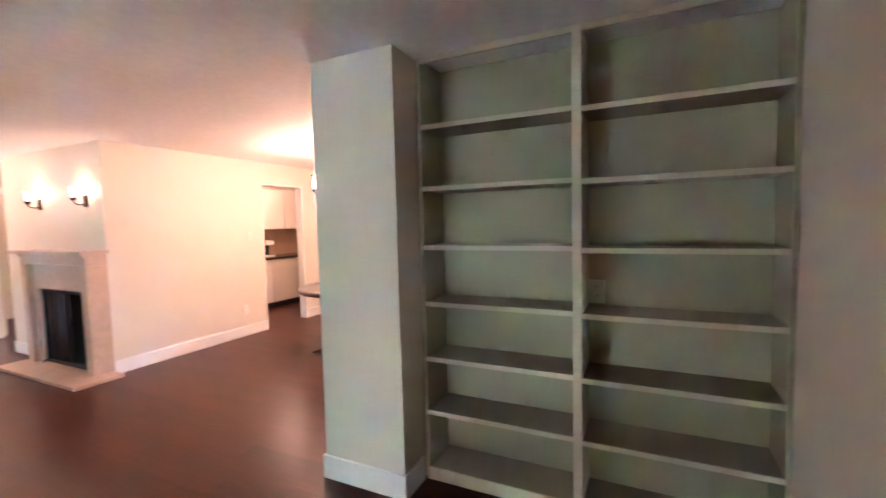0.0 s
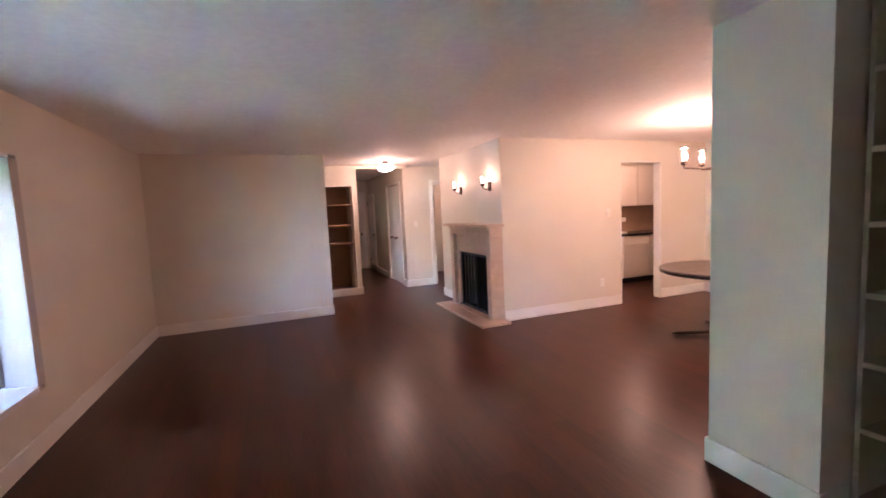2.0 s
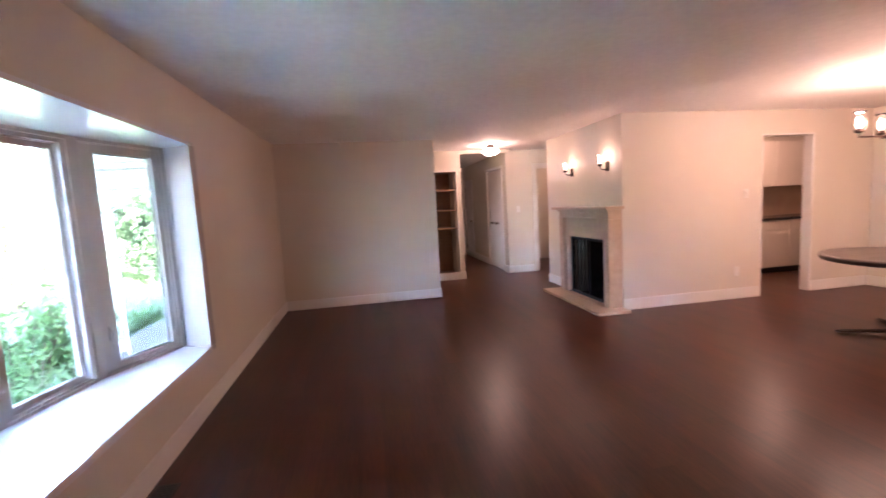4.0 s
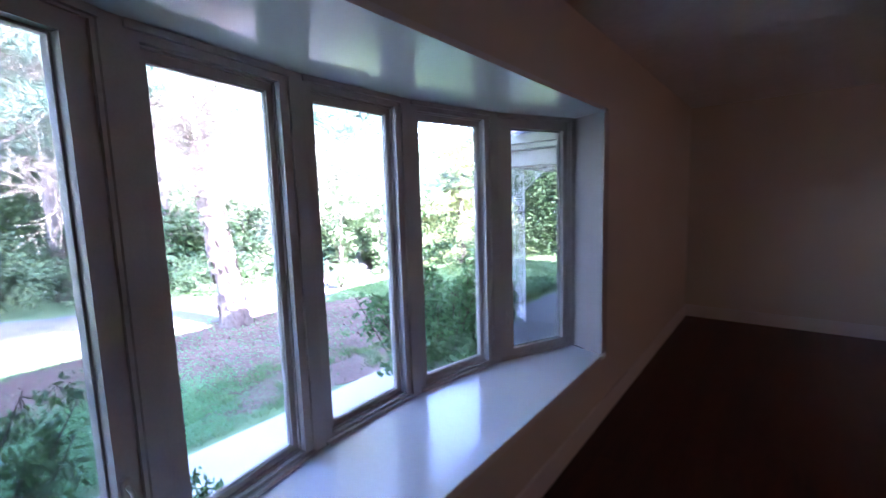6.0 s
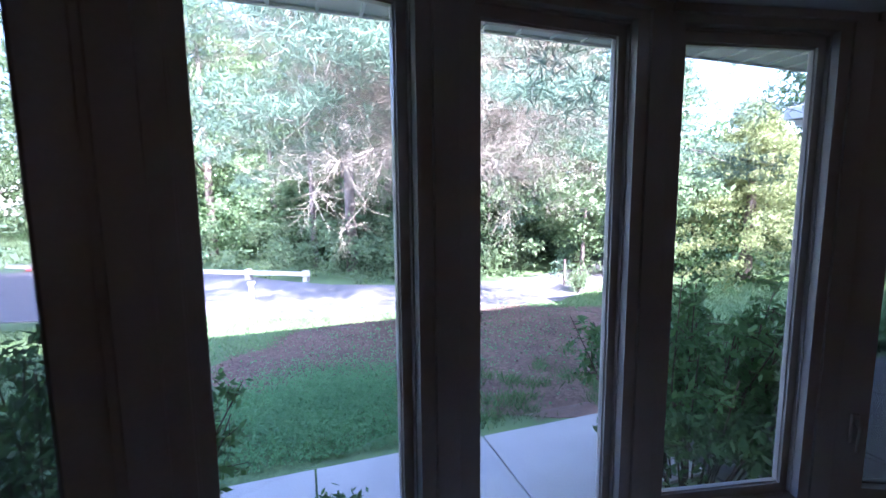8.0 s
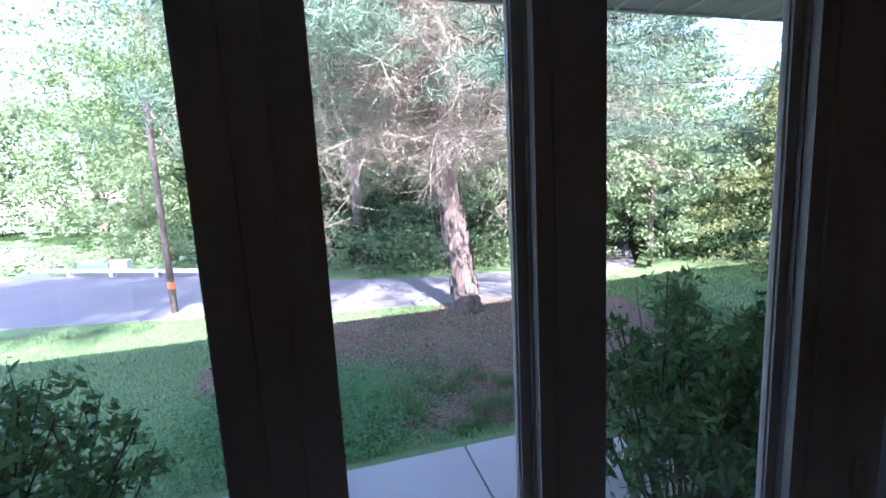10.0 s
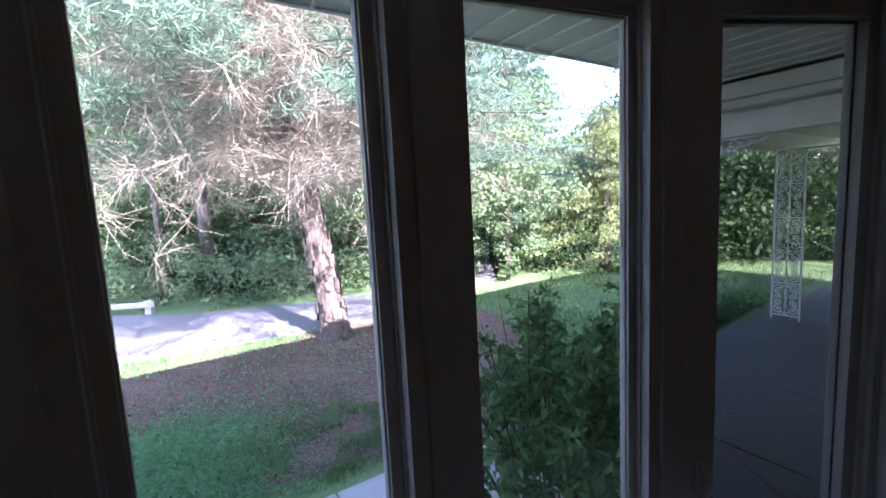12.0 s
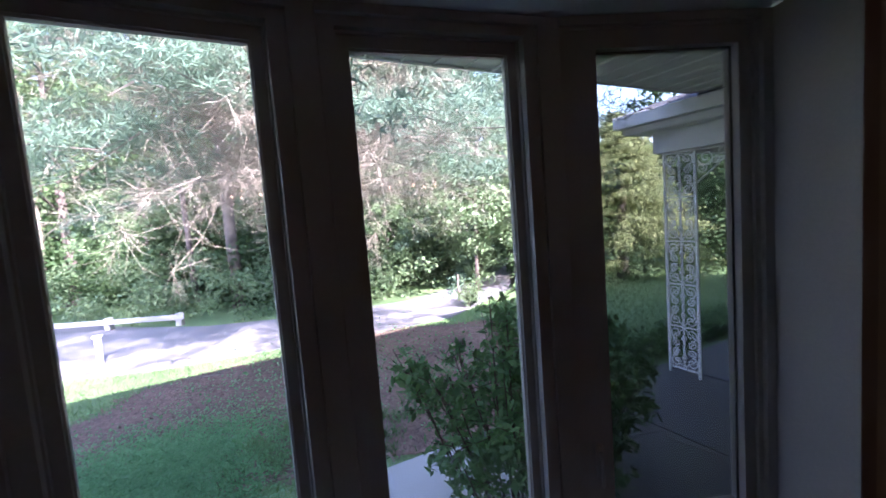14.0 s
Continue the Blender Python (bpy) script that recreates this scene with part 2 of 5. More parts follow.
def quads(name, corners, material, parent=None, normals_up=False):
    """One mesh of many loose four-cornered leaves; corners: n x 4 x 3."""
    v = np.asarray(corners, dtype=np.float32).reshape(-1, 3)
    n = len(v) // 4
    me = bpy.data.meshes.new(name)
    me.vertices.add(4 * n)
    me.vertices.foreach_set("co", v.ravel())
    me.loops.add(4 * n)
    me.loops.foreach_set("vertex_index", np.arange(4 * n, dtype=np.int32))
    me.polygons.add(n)
    me.polygons.foreach_set("loop_start", np.arange(0, 4 * n, 4, dtype=np.int32))
    me.update(calc_edges=True)
    me.validate()
    me.materials.append(material)
    ob = new(name, me)
    ob.parent = parent
    return ob

# ---- large structure ----
H, GROUND = 2.4, -0.33
YC, SILL_Z, HEAD_Z = 3.622, 0.443, 1.965  # the bow window's middle, sill and head
WIN0, WIN1 = YC - 1.387, YC + 1.387
setting("wall_west", [(-0.15, 0, -0.5, WIN0 - 0.1, -0.4, 2.55), (-0.15, 0, WIN1 + 0.1, 12.6, -0.4, 2.55), (-0.15, 0, WIN0 - 0.1, WIN1 + 0.1, -0.4, SILL_Z - 0.04), (-0.15, 0, WIN0 - 0.1, WIN1 + 0.1, HEAD_Z + 0.025, 2.55)], WALL, "cream painted wall round the bow window", "wall")
setting("wall_south", [(-0.0, 4.5, 0.66, 0.80, 0, H)], WALL, "plain cream painted wall beside the bookcase", "wall")
setting("wall_pillar", [(3.78, 8.03, 2.515, 3.05, 0, H)], WALL, "cream painted wall end beside the bookcase", "wall")
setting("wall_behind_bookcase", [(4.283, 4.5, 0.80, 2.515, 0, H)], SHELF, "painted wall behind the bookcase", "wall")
setting("wall_dining", [(8.03, 8.15, 2.515, 6.42, 0, H)], WALL, "cream painted dining room wall", "wall")
setting("wall_far", [(0, 2.30, 8.01, 8.13, 0, H)], WALL, "cream painted end wall of the living room", "wall")
DX0, DX1, DZ = 6.28, 7.08, 2.10
setting("wall_kitchen", [(4.31, DX0, 6.30, 6.42, 0, H), (DX1, 8.03, 6.30, 6.42, 0, H), (DX0, DX1, 6.30, 6.42, DZ, H)], WALL, "cream painted wall with the kitchen doorway", "wall")
FB0, FB1, FBZ = 6.46, 7.42, 0.86
setting("wall_fireplace", [(4.31, 4.45, 6.42, FB0, 0, H), (4.31, 4.45, FB1, 8.46, 0, H), (4.31, 4.45, FB0, FB1, FBZ, H), (4.45, 5.6, 8.34, 8.46, 0, H)], WALL, "cream painted chimney wall over the fireplace", "wall")
setting("wall_foyer", [(3.97, 4.58, 9.62, 9.74, 0, H), (5.36, 6.4, 9.62, 9.74, 0, H), (4.58, 5.36, 9.62, 9.74, 2.06, H)], WALL, "cream painted foyer wall with a doorway", "wall")
setting("wall_niche", [(2.30, 2.45, 9.40, 9.52, 0, H), (2.92, 3.02, 9.40, 9.52, 0, H), (2.45, 2.92, 9.40, 9.52, 0, 0.10), (2.45, 2.92, 9.40, 9.52, 2.02, H), (1.0, 2.30, 9.40, 9.52, 0, H)], WALL, "cream painted wall with a shelved niche", "wall")
setting("wall_hall_left", [(2.90, 3.02, 9.52, 13.32, 0, H)], WALL, "cream painted hallway wall", "wall")
BF0, BF1 = 9.90, 10.94
setting("wall_hall_right", [(3.97, 4.09, 9.74, BF0, 0, H), (3.97, 4.09, BF1, 13.32, 0, H), (3.97, 4.09, BF0, BF1, 2.09, H)], WALL, "cream painted hallway wall with closet doors", "wall")
setting("wall_hall_end", [(3.02, 3.97, 13.20, 13.32, 0, H)], WALL, "cream painted wall at the hallway's end", "wall")
setting("wall_hall_header", [(3.02, 3.97, 9.40, 9.52, 2.34, H)], WALL, "shallow header over the hallway", "wall")
setting("wall_foyer_left", [(1.0, 1.12, 8.13, 9.40, 0, H)], WALL, "plain cream foyer wall", "wall")
setting("wall_back_room", [(4.09, 6.4, 11.3, 11.42, 0, H), (6.4, 6.52, 8.34, 11.42, 0, H), (5.48, 5.6, 8.07, 8.34, 0, H)], WALL, "plain cream wall seen through the doorway", "wall")
setting("wall_kitchen_back", [(5.6, 9.3, 8.07, 8.2, 0, H), (9.3, 9.42, 6.3, 8.2, 0, H), (5.48, 5.6, 6.42, 8.07, 0, H), (8.15, 9.3, 6.30, 6.42, 0, H)], WALL, "plain kitchen wall", "wall")
setting("wall_closet_back", [(4.55, 4.67, 9.74, 11.3, 0, H)], WALL, "plain closet wall", "wall")
setting("ceiling", [(-0.15, 9.5, 0.6, 13.4, H, H + 0.1)], CEIL, "white painted ceiling with a faint roller texture", "ceiling")
setting("floor", [(0, 9.5, 0.6, 13.4, -0.3, -0.002)], JOINT, "dark red-brown wooden plank floor with a satin sheen", "floor")
setting("roof", [(-1.62, 10.5, -6, 13.6, 2.5, 2.56)], SHINGLE, "low grey shingle roof", "roof")

# baseboards, end to end along the walls
BB, BT = 0.14, 0.015


def baseboard(boxes):
    bm = bmesh.new()
    for x0, x1, y0, y1 in boxes:
        box(bm, x0, x1, y0, y1, 0.0, BB, bevel=0.004)
    tagged(ob_of("baseboard", bm, TRIM), "white painted baseboard along the wall's foot", "baseboard", kind="structure")


baseboard([(0.0, BT, 0.80, 8.01)])
baseboard([(BT, 2.30, 8.01 - BT, 8.01)])
baseboard([(2.30, 2.30 + BT, 8.01 - BT, 8.13)])
baseboard([(3.78 - BT, 3.78, 2.515 - BT, 3.05 + BT), (3.78, 3.99, 2.515 - BT, 2.515), (3.78, 8.03, 3.05, 3.05 + BT)])
baseboard([(4.31, DX0, 6.30 - BT, 6.30), (DX1, 8.03 - BT, 6.30 - BT, 6.30)])
baseboard([(8.03 - BT, 8.03, 3.05 + BT, 6.30)])
baseboard([(4.31 - BT, 4.31, 7.64, 8.46 + BT), (4.31, 5.6, 8.46, 8.46 + BT)])
baseboard([(3.97 - BT, 4.505, 9.62 - BT, 9.62), (3.97 - BT, 3.97, 9.62, BF0 - 0.05)])
baseboard([(2.30, 3.02 + BT, 9.40 - BT, 9.40), (3.02, 3.02 + BT, 9.40, 13.20), (1.12, 2.30, 9.40 - BT, 9.40)])
baseboard([(3.97 - BT, 3.97, BF1 + 0.06, 13.20)])
baseboard([(BT, 3.98, 0.80, 0.80 + BT)])


def casing(name, x0, x1, y, ztop, w=0.065, d=0.018, out=-1):
    """Flat door trim round an opening in a wall that faces y."""
    y1 = y + out * d
    bm = bmesh.new()
    box(bm, x0 - w, x0, y, y1, 0, ztop + w, bevel=0.003)
    box(bm, x1, x1 + w, y, y1, 0, ztop + w, bevel=0.003)
    box(bm, x0, x1, y, y1, ztop, ztop + w, bevel=0.003)
    return tagged(ob_of(name, bm, TRIM), "white painted flat door trim", "trim", kind="structure")


casing("trim_foyer", 4.58, 5.36, 9.62, 2.06, 0.075)
casing("trim_niche", 2.45, 2.92, 9.40, 2.02, 0.02, 0.006)
setting("jamb_kitchen", [(DX0, DX0 + 0.018, 6.296, 6.424, 0, DZ - 0.018), (DX1 - 0.018, DX1, 6.296, 6.424, 0, DZ - 0.018), (DX0, DX1, 6.296, 6.424, DZ - 0.018, DZ)], TRIM, "white painted door jamb", "jamb")
setting("jamb_foyer", [(4.58, 4.598, 9.616, 9.744, 0, 2.04), (5.342, 5.36, 9.616, 9.744, 0, 2.04), (4.58, 5.36, 9.616, 9.744, 2.04, 2.058)], TRIM, "white painted door jamb", "jamb")

# ---- bow window ----
bow = tagged(new("window_1"), "white five-pane bow window with a deep glossy sill", "window", kind="structure")
SIDE = [(-0.270, 1.520), (-0.537, 0.933), (-0.658, 0.304)]
NODES = [(x, YC - o) for x, o in SIDE] + [(x, YC + o) for x, o in reversed(SIDE)]
NODES[2] = (-0.655, 3.303)


def slab_plan(name, plan, z0, z1, material, label):
    bm = bmesh.new()
    lo, hi = [bm.verts.new((x, y, z0)) for x, y in plan], [bm.verts.new((x, y, z1)) for x, y in plan]
    bm.faces.new(lo[::-1]), bm.faces.new(hi)
    n = len(plan)
    for k in range(n):
        bm.faces.new((lo[k], lo[(k + 1) % n], hi[(k + 1) % n], hi[k]))
    bmesh.ops.recalc_face_normals(bm, faces=bm.faces)
    return part(name, bm, material, bow, label)


def grown(plan, d):
    return [(x - d, y) for x, y in plan]


outer = grown(NODES, 0.07)
slab_plan("window_sill", [(0.004, WIN0), *outer, (0.004, WIN1)], SILL_Z - 0.04, SILL_Z, GLOSS, "glossy white painted deep window sill")
slab_plan("window_soffit", [(0.003, WIN0), *outer, (0.003, WIN1)], HEAD_Z, HEAD_Z + 0.025, GLOSS, "glossy white painted head board")
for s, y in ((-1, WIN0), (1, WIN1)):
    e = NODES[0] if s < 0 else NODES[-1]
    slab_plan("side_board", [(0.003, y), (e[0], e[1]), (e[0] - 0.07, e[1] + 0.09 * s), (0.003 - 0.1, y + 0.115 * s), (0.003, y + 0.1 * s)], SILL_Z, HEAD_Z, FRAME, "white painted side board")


def facet(a, b, kind):
    """One framed pane between two posts, a to b; local x along it, local y into the room."""
    ax, bx = Vector((*a, 0)), Vector((*b, 0))
    u = (bx - ax).normalized()
    inward = Vector((u.y, -u.x, 0))
    L = (bx - ax).length
    M = Matrix(((u.x, inward.x, 0, ax.x), (u.y, inward.y, 0, ax.y), (0, 0, 1, 0), (0, 0, 0, 1)))
    stile = 0.113
    z0, z1 = SILL_Z + 0.002, HEAD_Z - 0.002
    gz0, gz1 = 0.510, 1.877

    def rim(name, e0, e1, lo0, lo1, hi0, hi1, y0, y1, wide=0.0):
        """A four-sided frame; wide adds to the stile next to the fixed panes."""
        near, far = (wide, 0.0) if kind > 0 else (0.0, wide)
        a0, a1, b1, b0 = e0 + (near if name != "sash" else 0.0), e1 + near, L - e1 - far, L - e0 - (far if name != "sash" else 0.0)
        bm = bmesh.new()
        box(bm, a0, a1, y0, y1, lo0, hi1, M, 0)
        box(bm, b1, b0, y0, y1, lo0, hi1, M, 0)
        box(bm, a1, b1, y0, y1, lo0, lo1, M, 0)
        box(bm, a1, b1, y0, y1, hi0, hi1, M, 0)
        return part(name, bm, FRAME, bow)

    if kind:
        # a casement's broad sash stands nearly flush with its frame
        rim("window_frame", 0.030, 0.052, z0, gz0 - 0.046, gz1 + 0.058, z1, -0.020, 0.050)
        wide = 0.056 if kind > 0 else 0.030
        rim("sash", 0.052, 0.088, gz0 - 0.046, gz0 - 0.006, gz1 + 0.008, gz1 + 0.058, -0.016, 0.040, wide)
        rim("glazing_bead", 0.088, 0.095, gz0 - 0.006, gz0, gz1, gz1 + 0.008, -0.013, 0.012, wide)
        g0, g1 = (0.089 + wide, L - 0.089) if kind > 0 else (0.089, L - 0.089 - wide)
    else:
        rim("window_frame", 0.030, 0.078, z0, gz0 - 0.036, gz1 + 0.040, z1, -0.020, 0.050)
        rim("frame_stop", 0.078, 0.083, gz0 - 0.036, gz0 - 0.030, gz1 + 0.034, gz1 + 0.040, -0.018, 0.026)
        rim("sash", 0.083, 0.109, gz0 - 0.030, gz0 - 0.004, gz1 + 0.005, gz1 + 0.034, -0.016, 0.014)
        rim("glazing_bead", 0.109, stile, gz0 - 0.004, gz0, gz1, gz1 + 0.005, -0.013, 0.006)
        g0, g1 = stile - 0.006, L - stile + 0.006
    for name, q0, q1 in (("sill_moulding", z0, z0 + 0.016), ("head_moulding", z1 - 0.022, z1)):
        bm = bmesh.new()
        box(bm, 0.038, L - 0.038, 0.0505, 0.066, q0, q1, M)
        part(name, bm, FRAME, bow)
    bm = bmesh.new()
    box(bm, g0, g1, -0.010, -0.005, gz0 - 0.006, gz1 + 0.006, M)
    pane = part("pane", bm, GLASS, bow, "clear window pane")
    pane.visible_shadow = False
    if kind:
        bm = bmesh.new()
        box(bm, g0, g1, 0.0125, 0.0135, gz0 - 0.005, gz1 + 0.007, M)
        part("insect_screen", bm, SCREEN, bow, "fine grey insect screen").visible_shadow = False
        # folding crank at the foot, sash lock on the stile
        bm = bmesh.new()
        cx = L / 2
        box(bm, cx - 0.05, cx + 0.05, 0.045, 0.066, SILL_Z + 0.024, SILL_Z + 0.046, M, 0.006)
        tube(bm, [M @ Vector((cx + 0.02, 0.062, 0.485)), M @ Vector((cx + 0.05, 0.074, 0.492)), M @ Vector((cx - 0.02, 0.078, 0.487))], 0.006, 0.005)
        part("crank", bm, FRAME, bow, "white folding window crank")
        bm = bmesh.new()
        lx = L - 0.10 if kind < 0 else 0.10
        box(bm, lx - 0.012, lx + 0.012, 0.038, 0.052, 0.66, 0.76, M, 0.005)
        tube(bm, [M @ Vector((lx, 0.05, 0.74)), M @ Vector((lx, 0.068, 0.72)), M @ Vector((lx, 0.063, 0.64))], 0.007, 0.005)
        part("sash_lock", bm, FRAME, bow, "white sash lock lever")


for k, (a, b) in enumerate(zip(NODES, NODES[1:])):
    facet(a, b, {0: -1, 4: 1}.get(k, 0))
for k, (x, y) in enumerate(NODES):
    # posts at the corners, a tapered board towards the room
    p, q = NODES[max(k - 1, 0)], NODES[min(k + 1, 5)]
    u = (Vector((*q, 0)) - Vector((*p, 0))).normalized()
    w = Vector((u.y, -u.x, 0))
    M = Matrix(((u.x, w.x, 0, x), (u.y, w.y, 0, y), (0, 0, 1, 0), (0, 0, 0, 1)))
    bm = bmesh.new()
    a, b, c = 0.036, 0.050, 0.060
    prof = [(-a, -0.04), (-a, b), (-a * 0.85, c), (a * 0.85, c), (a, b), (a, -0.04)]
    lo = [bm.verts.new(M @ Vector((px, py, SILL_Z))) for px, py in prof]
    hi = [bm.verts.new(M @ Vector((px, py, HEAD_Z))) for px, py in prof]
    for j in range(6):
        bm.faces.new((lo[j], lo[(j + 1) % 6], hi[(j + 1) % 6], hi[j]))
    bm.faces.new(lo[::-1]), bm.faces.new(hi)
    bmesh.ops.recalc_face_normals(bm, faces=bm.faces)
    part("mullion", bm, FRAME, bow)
# closed skirt and cap of the bay outside
slab_plan("bay_skirt", [(-0.15, WIN0), *grown(NODES, 0.05), (-0.15, WIN1)], -0.02, SILL_Z - 0.042, SIDING, "pale painted skirt under the bay")
slab_plan("bay_cap", [(-0.15, WIN0), *grown(NODES, 0.06), (-0.15, WIN1)], HEAD_Z + 0.027, 2.30, SIDING, "pale painted cap over the bay")

# ---- bookcase ----
book = thing("bookcase", "tall built-in bookcase with empty greige painted shelves", "bookcase", (4.0, 1.65, 0))
bi = Matrix.Translation((-4.0, -1.65, 0))


def bpart(name, b, label="", bevel=0.003, material=None):
    bm = bmesh.new()
    box(bm, *b, bevel=bevel)
    bmesh.ops.transform(bm, matrix=bi, verts=bm.verts)
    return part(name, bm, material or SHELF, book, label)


BY0, BY1, BX0, BX1, DIV = 0.803, 2.497, 4.0, 4.28, 1.645
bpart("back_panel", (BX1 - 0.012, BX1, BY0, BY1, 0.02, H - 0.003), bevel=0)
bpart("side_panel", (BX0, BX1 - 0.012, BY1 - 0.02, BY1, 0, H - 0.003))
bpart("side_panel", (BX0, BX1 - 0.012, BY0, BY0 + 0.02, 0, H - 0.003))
bpart("divider", (BX0 - 0.008, BX1 - 0.012, DIV - 0.021, DIV + 0.021, 0, H - 0.003), material=EDGE_LIT)
bpart("top_rail", (BX0 - 0.004, BX0 + 0.02, DIV + 0.021, BY1 - 0.02, 2.365, H - 0.003), material=EDGE_LIT)
bpart("top_rail", (BX0 - 0.004, BX0 + 0.02, BY0 + 0.02, DIV - 0.021, 2.365, H - 0.003), material=EDGE_LIT)
bpart("toe_board", (BX0 + 0.002, BX0 + 0.02, DIV + 0.021, BY1 - 0.02, 0.0, 0.052), material=EDGE_LIT)
bpart("toe_board", (BX0 + 0.002, BX0 + 0.02, BY0 + 0.02, DIV - 0.021, 0.0, 0.052), material=EDGE_LIT)
# a strip on each front edge holds the lighter, lit-looking colour
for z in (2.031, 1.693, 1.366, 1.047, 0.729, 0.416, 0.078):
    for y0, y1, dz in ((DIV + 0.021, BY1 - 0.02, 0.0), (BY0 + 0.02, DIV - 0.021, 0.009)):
        bpart("shelf", (BX0 + 0.006, BX1 - 0.012, y0, y1, z - 0.022 - dz, z - dz), material=BOARD_SHADED)
        bpart("shelf_edge", (BX0 - 0.004, BX0 + 0.006, y0, y1, z - 0.024 - dz, z + 0.001 - dz), bevel=0.002, material=EDGE_LIT)


def wall_plate(name, label, category, m, w=0.075, h=0.12, slots=2, toggle=False):
    """A cover plate; local x across, z up, y out of the wall."""
    ob = thing(name, label, category)
    bm = bmesh.new()
    box(bm, -w / 2, w / 2, 0, 0.006, -h / 2, h / 2, bevel=0.002)
    part("plate", bm, PLASTIC, ob)
    for s in (1, -1):
        bm = bmesh.new()
        if toggle:
            if s > 0:
                box(bm, -0.005, 0.005, 0.006, 0.018, -0.012, 0.012, bevel=0.002)
                part("toggle", bm, PLASTIC, ob)
            else:
                bm.free()
        else:
            box(bm, -0.017, 0.017, 0.006, 0.009, s * 0.026 - 0.014, s * 0.026 + 0.014, bevel=0.002)
            sock = part("socket", bm, PLASTIC, ob)
            bm = bmesh.new()
            for dx in (-0.006, 0.006):
                box(bm, dx - 0.0012, dx + 0.0012, 0.009, 0.0095, s * 0.026 - 0.004, s * 0.026 + 0.006)
            part("slots", bm, BLACK, sock, "dark socket slots")
    ob.matrix_world = m
    return ob


wall_plate("wall_outlet", "white duplex outlet on the bookcase's back panel", "outlet", pose(BX1 - 0.012, 1.583, 1.108, 0, 0, 90), 0.085, 0.125)
wall_plate("wall_outlet", "white duplex outlet low on the cream wall", "outlet", pose(5.93, 6.30, 0.36, 0, 0, 180))
wall_plate("light_switch", "white light switch beside the kitchen doorway", "switch", pose(6.05, 6.30, 1.36, 0, 0, 180), toggle=True)
wall_plate("light_switch", "white light switch on the foyer wall", "switch", pose(4.2, 9.62, 1.26, 0, 0, 180), toggle=True)

# ---- fireplace ----
fire = thing("fireplace", "beige veined marble fireplace with a black firebox", "fireplace", (4.31, 6.95, 0))


def fpart(name, boxes, material, label="", bevel=0.004, parent=None):
    bm = bmesh.new()
    for b in boxes:
        box(bm, *b, bevel=bevel)
    bmesh.ops.transform(bm, matrix=Matrix.Translation((-4.31, -6.95, 0)), verts=bm.verts)
    return part(name, bm, material, parent or fire, label)


fpart("hearth_slab", [(3.88, 4.09, 6.13, 6.93, 0.002, 0.038)], MARBLE, bevel=0.005)
fpart("hearth_slab", [(3.88, 4.09, 6.934, 7.76, 0.002, 0.038)], MARBLE, bevel=0.005)
fpart("hearth_slab", [(4.094, 4.308, 6.13, 7.76, 0.002, 0.037)], MARBLE, bevel=0.004)
fpart("leg", [(4.12, 4.308, 6.302, 6.42, 0.038, 1.14)], MARBLE)
fpart("leg", [(4.12, 4.308, 7.52, 7.635, 0.038, 1.14)], MARBLE)
fpart("frieze", [(4.12, 4.308, 6.302, 7.635, 1.142, 1.255)], MARBLE)
fpart("frieze_moulding", [(4.10, 4.12, 6.302, 7.645, 1.225, 1.255), (4.112, 4.12, 6.302, 7.64, 1.142, 1.155)], MARBLE, bevel=0.003)
fpart("medallion", [(4.108, 4.12, 6.92, 7.02, 1.165, 1.215)], MARBLE, bevel=0.005)
fpart("mantel_shelf", [(4.055, 4.308, 6.25, 7.77, 1.257, 1.296)], MARBLE, bevel=0.006)
fpart("slip", [(4.175, 4.308, 6.422, 7.518, FBZ + 0.012, 1.14)], MARBLE, "pale marble slip over the opening")
fpart("slip", [(4.175, 4.308, 7.422, 7.518, 0.038, FBZ + 0.01)], MARBLE)
fpart("firebox_lining", [(4.45, 4.86, FB0 - 0.03, FB0, 0.0, FBZ + 0.03), (4.45, 4.86, FB1, FB1 + 0.03, 0.0, FBZ + 0.03), (4.86, 4.89, FB0 - 0.03, FB1 + 0.03, 0, FBZ + 0.03), (4.45, 4.86, FB0, FB1, FBZ, FBZ + 0.03), (4.31, 4.86, FB0, FB1, 0.0, 0.02)], WIRE, "sooty black firebox", bevel=0)
scr = fpart("screen_frame", [(4.20, 4.225, 6.424, 6.45, 0.04, FBZ), (4.20, 4.225, 7.394, 7.42, 0.04, FBZ), (4.20, 4.225, 6.45, 7.394, FBZ - 0.03, FBZ), (4.20, 4.225, 6.45, 7.394, 0.04, 0.075), (4.20, 4.225, 6.912, 6.932, 0.075, FBZ - 0.03)], SOOT, "black metal fire screen frame", bevel=0.003)
bm = bmesh.new()
for k in range(60):
    y = 6.455 + k * 0.0159
    tube(bm, [(4.214 - 4.31, y - 6.95, 0.075), (4.214 - 4.31 + 0.004 * math.sin(k), y - 6.95, FBZ - 0.03)], 0.0028, sides=4)
part("mesh_curtain", bm, WIRE, fire, "black wire mesh curtain")
for y in (6.46, 7.40):
    bm = bmesh.new()
    tube(bm, [(4.16 - 4.31, y - 6.95, 0.038), (4.15 - 4.31, y - 6.95, 0.055), (4.20 - 4.31, y - 6.95, 0.07)], 0.008, 0.006)
    part("screen_foot", bm, SOOT, fire, "small black screen foot")


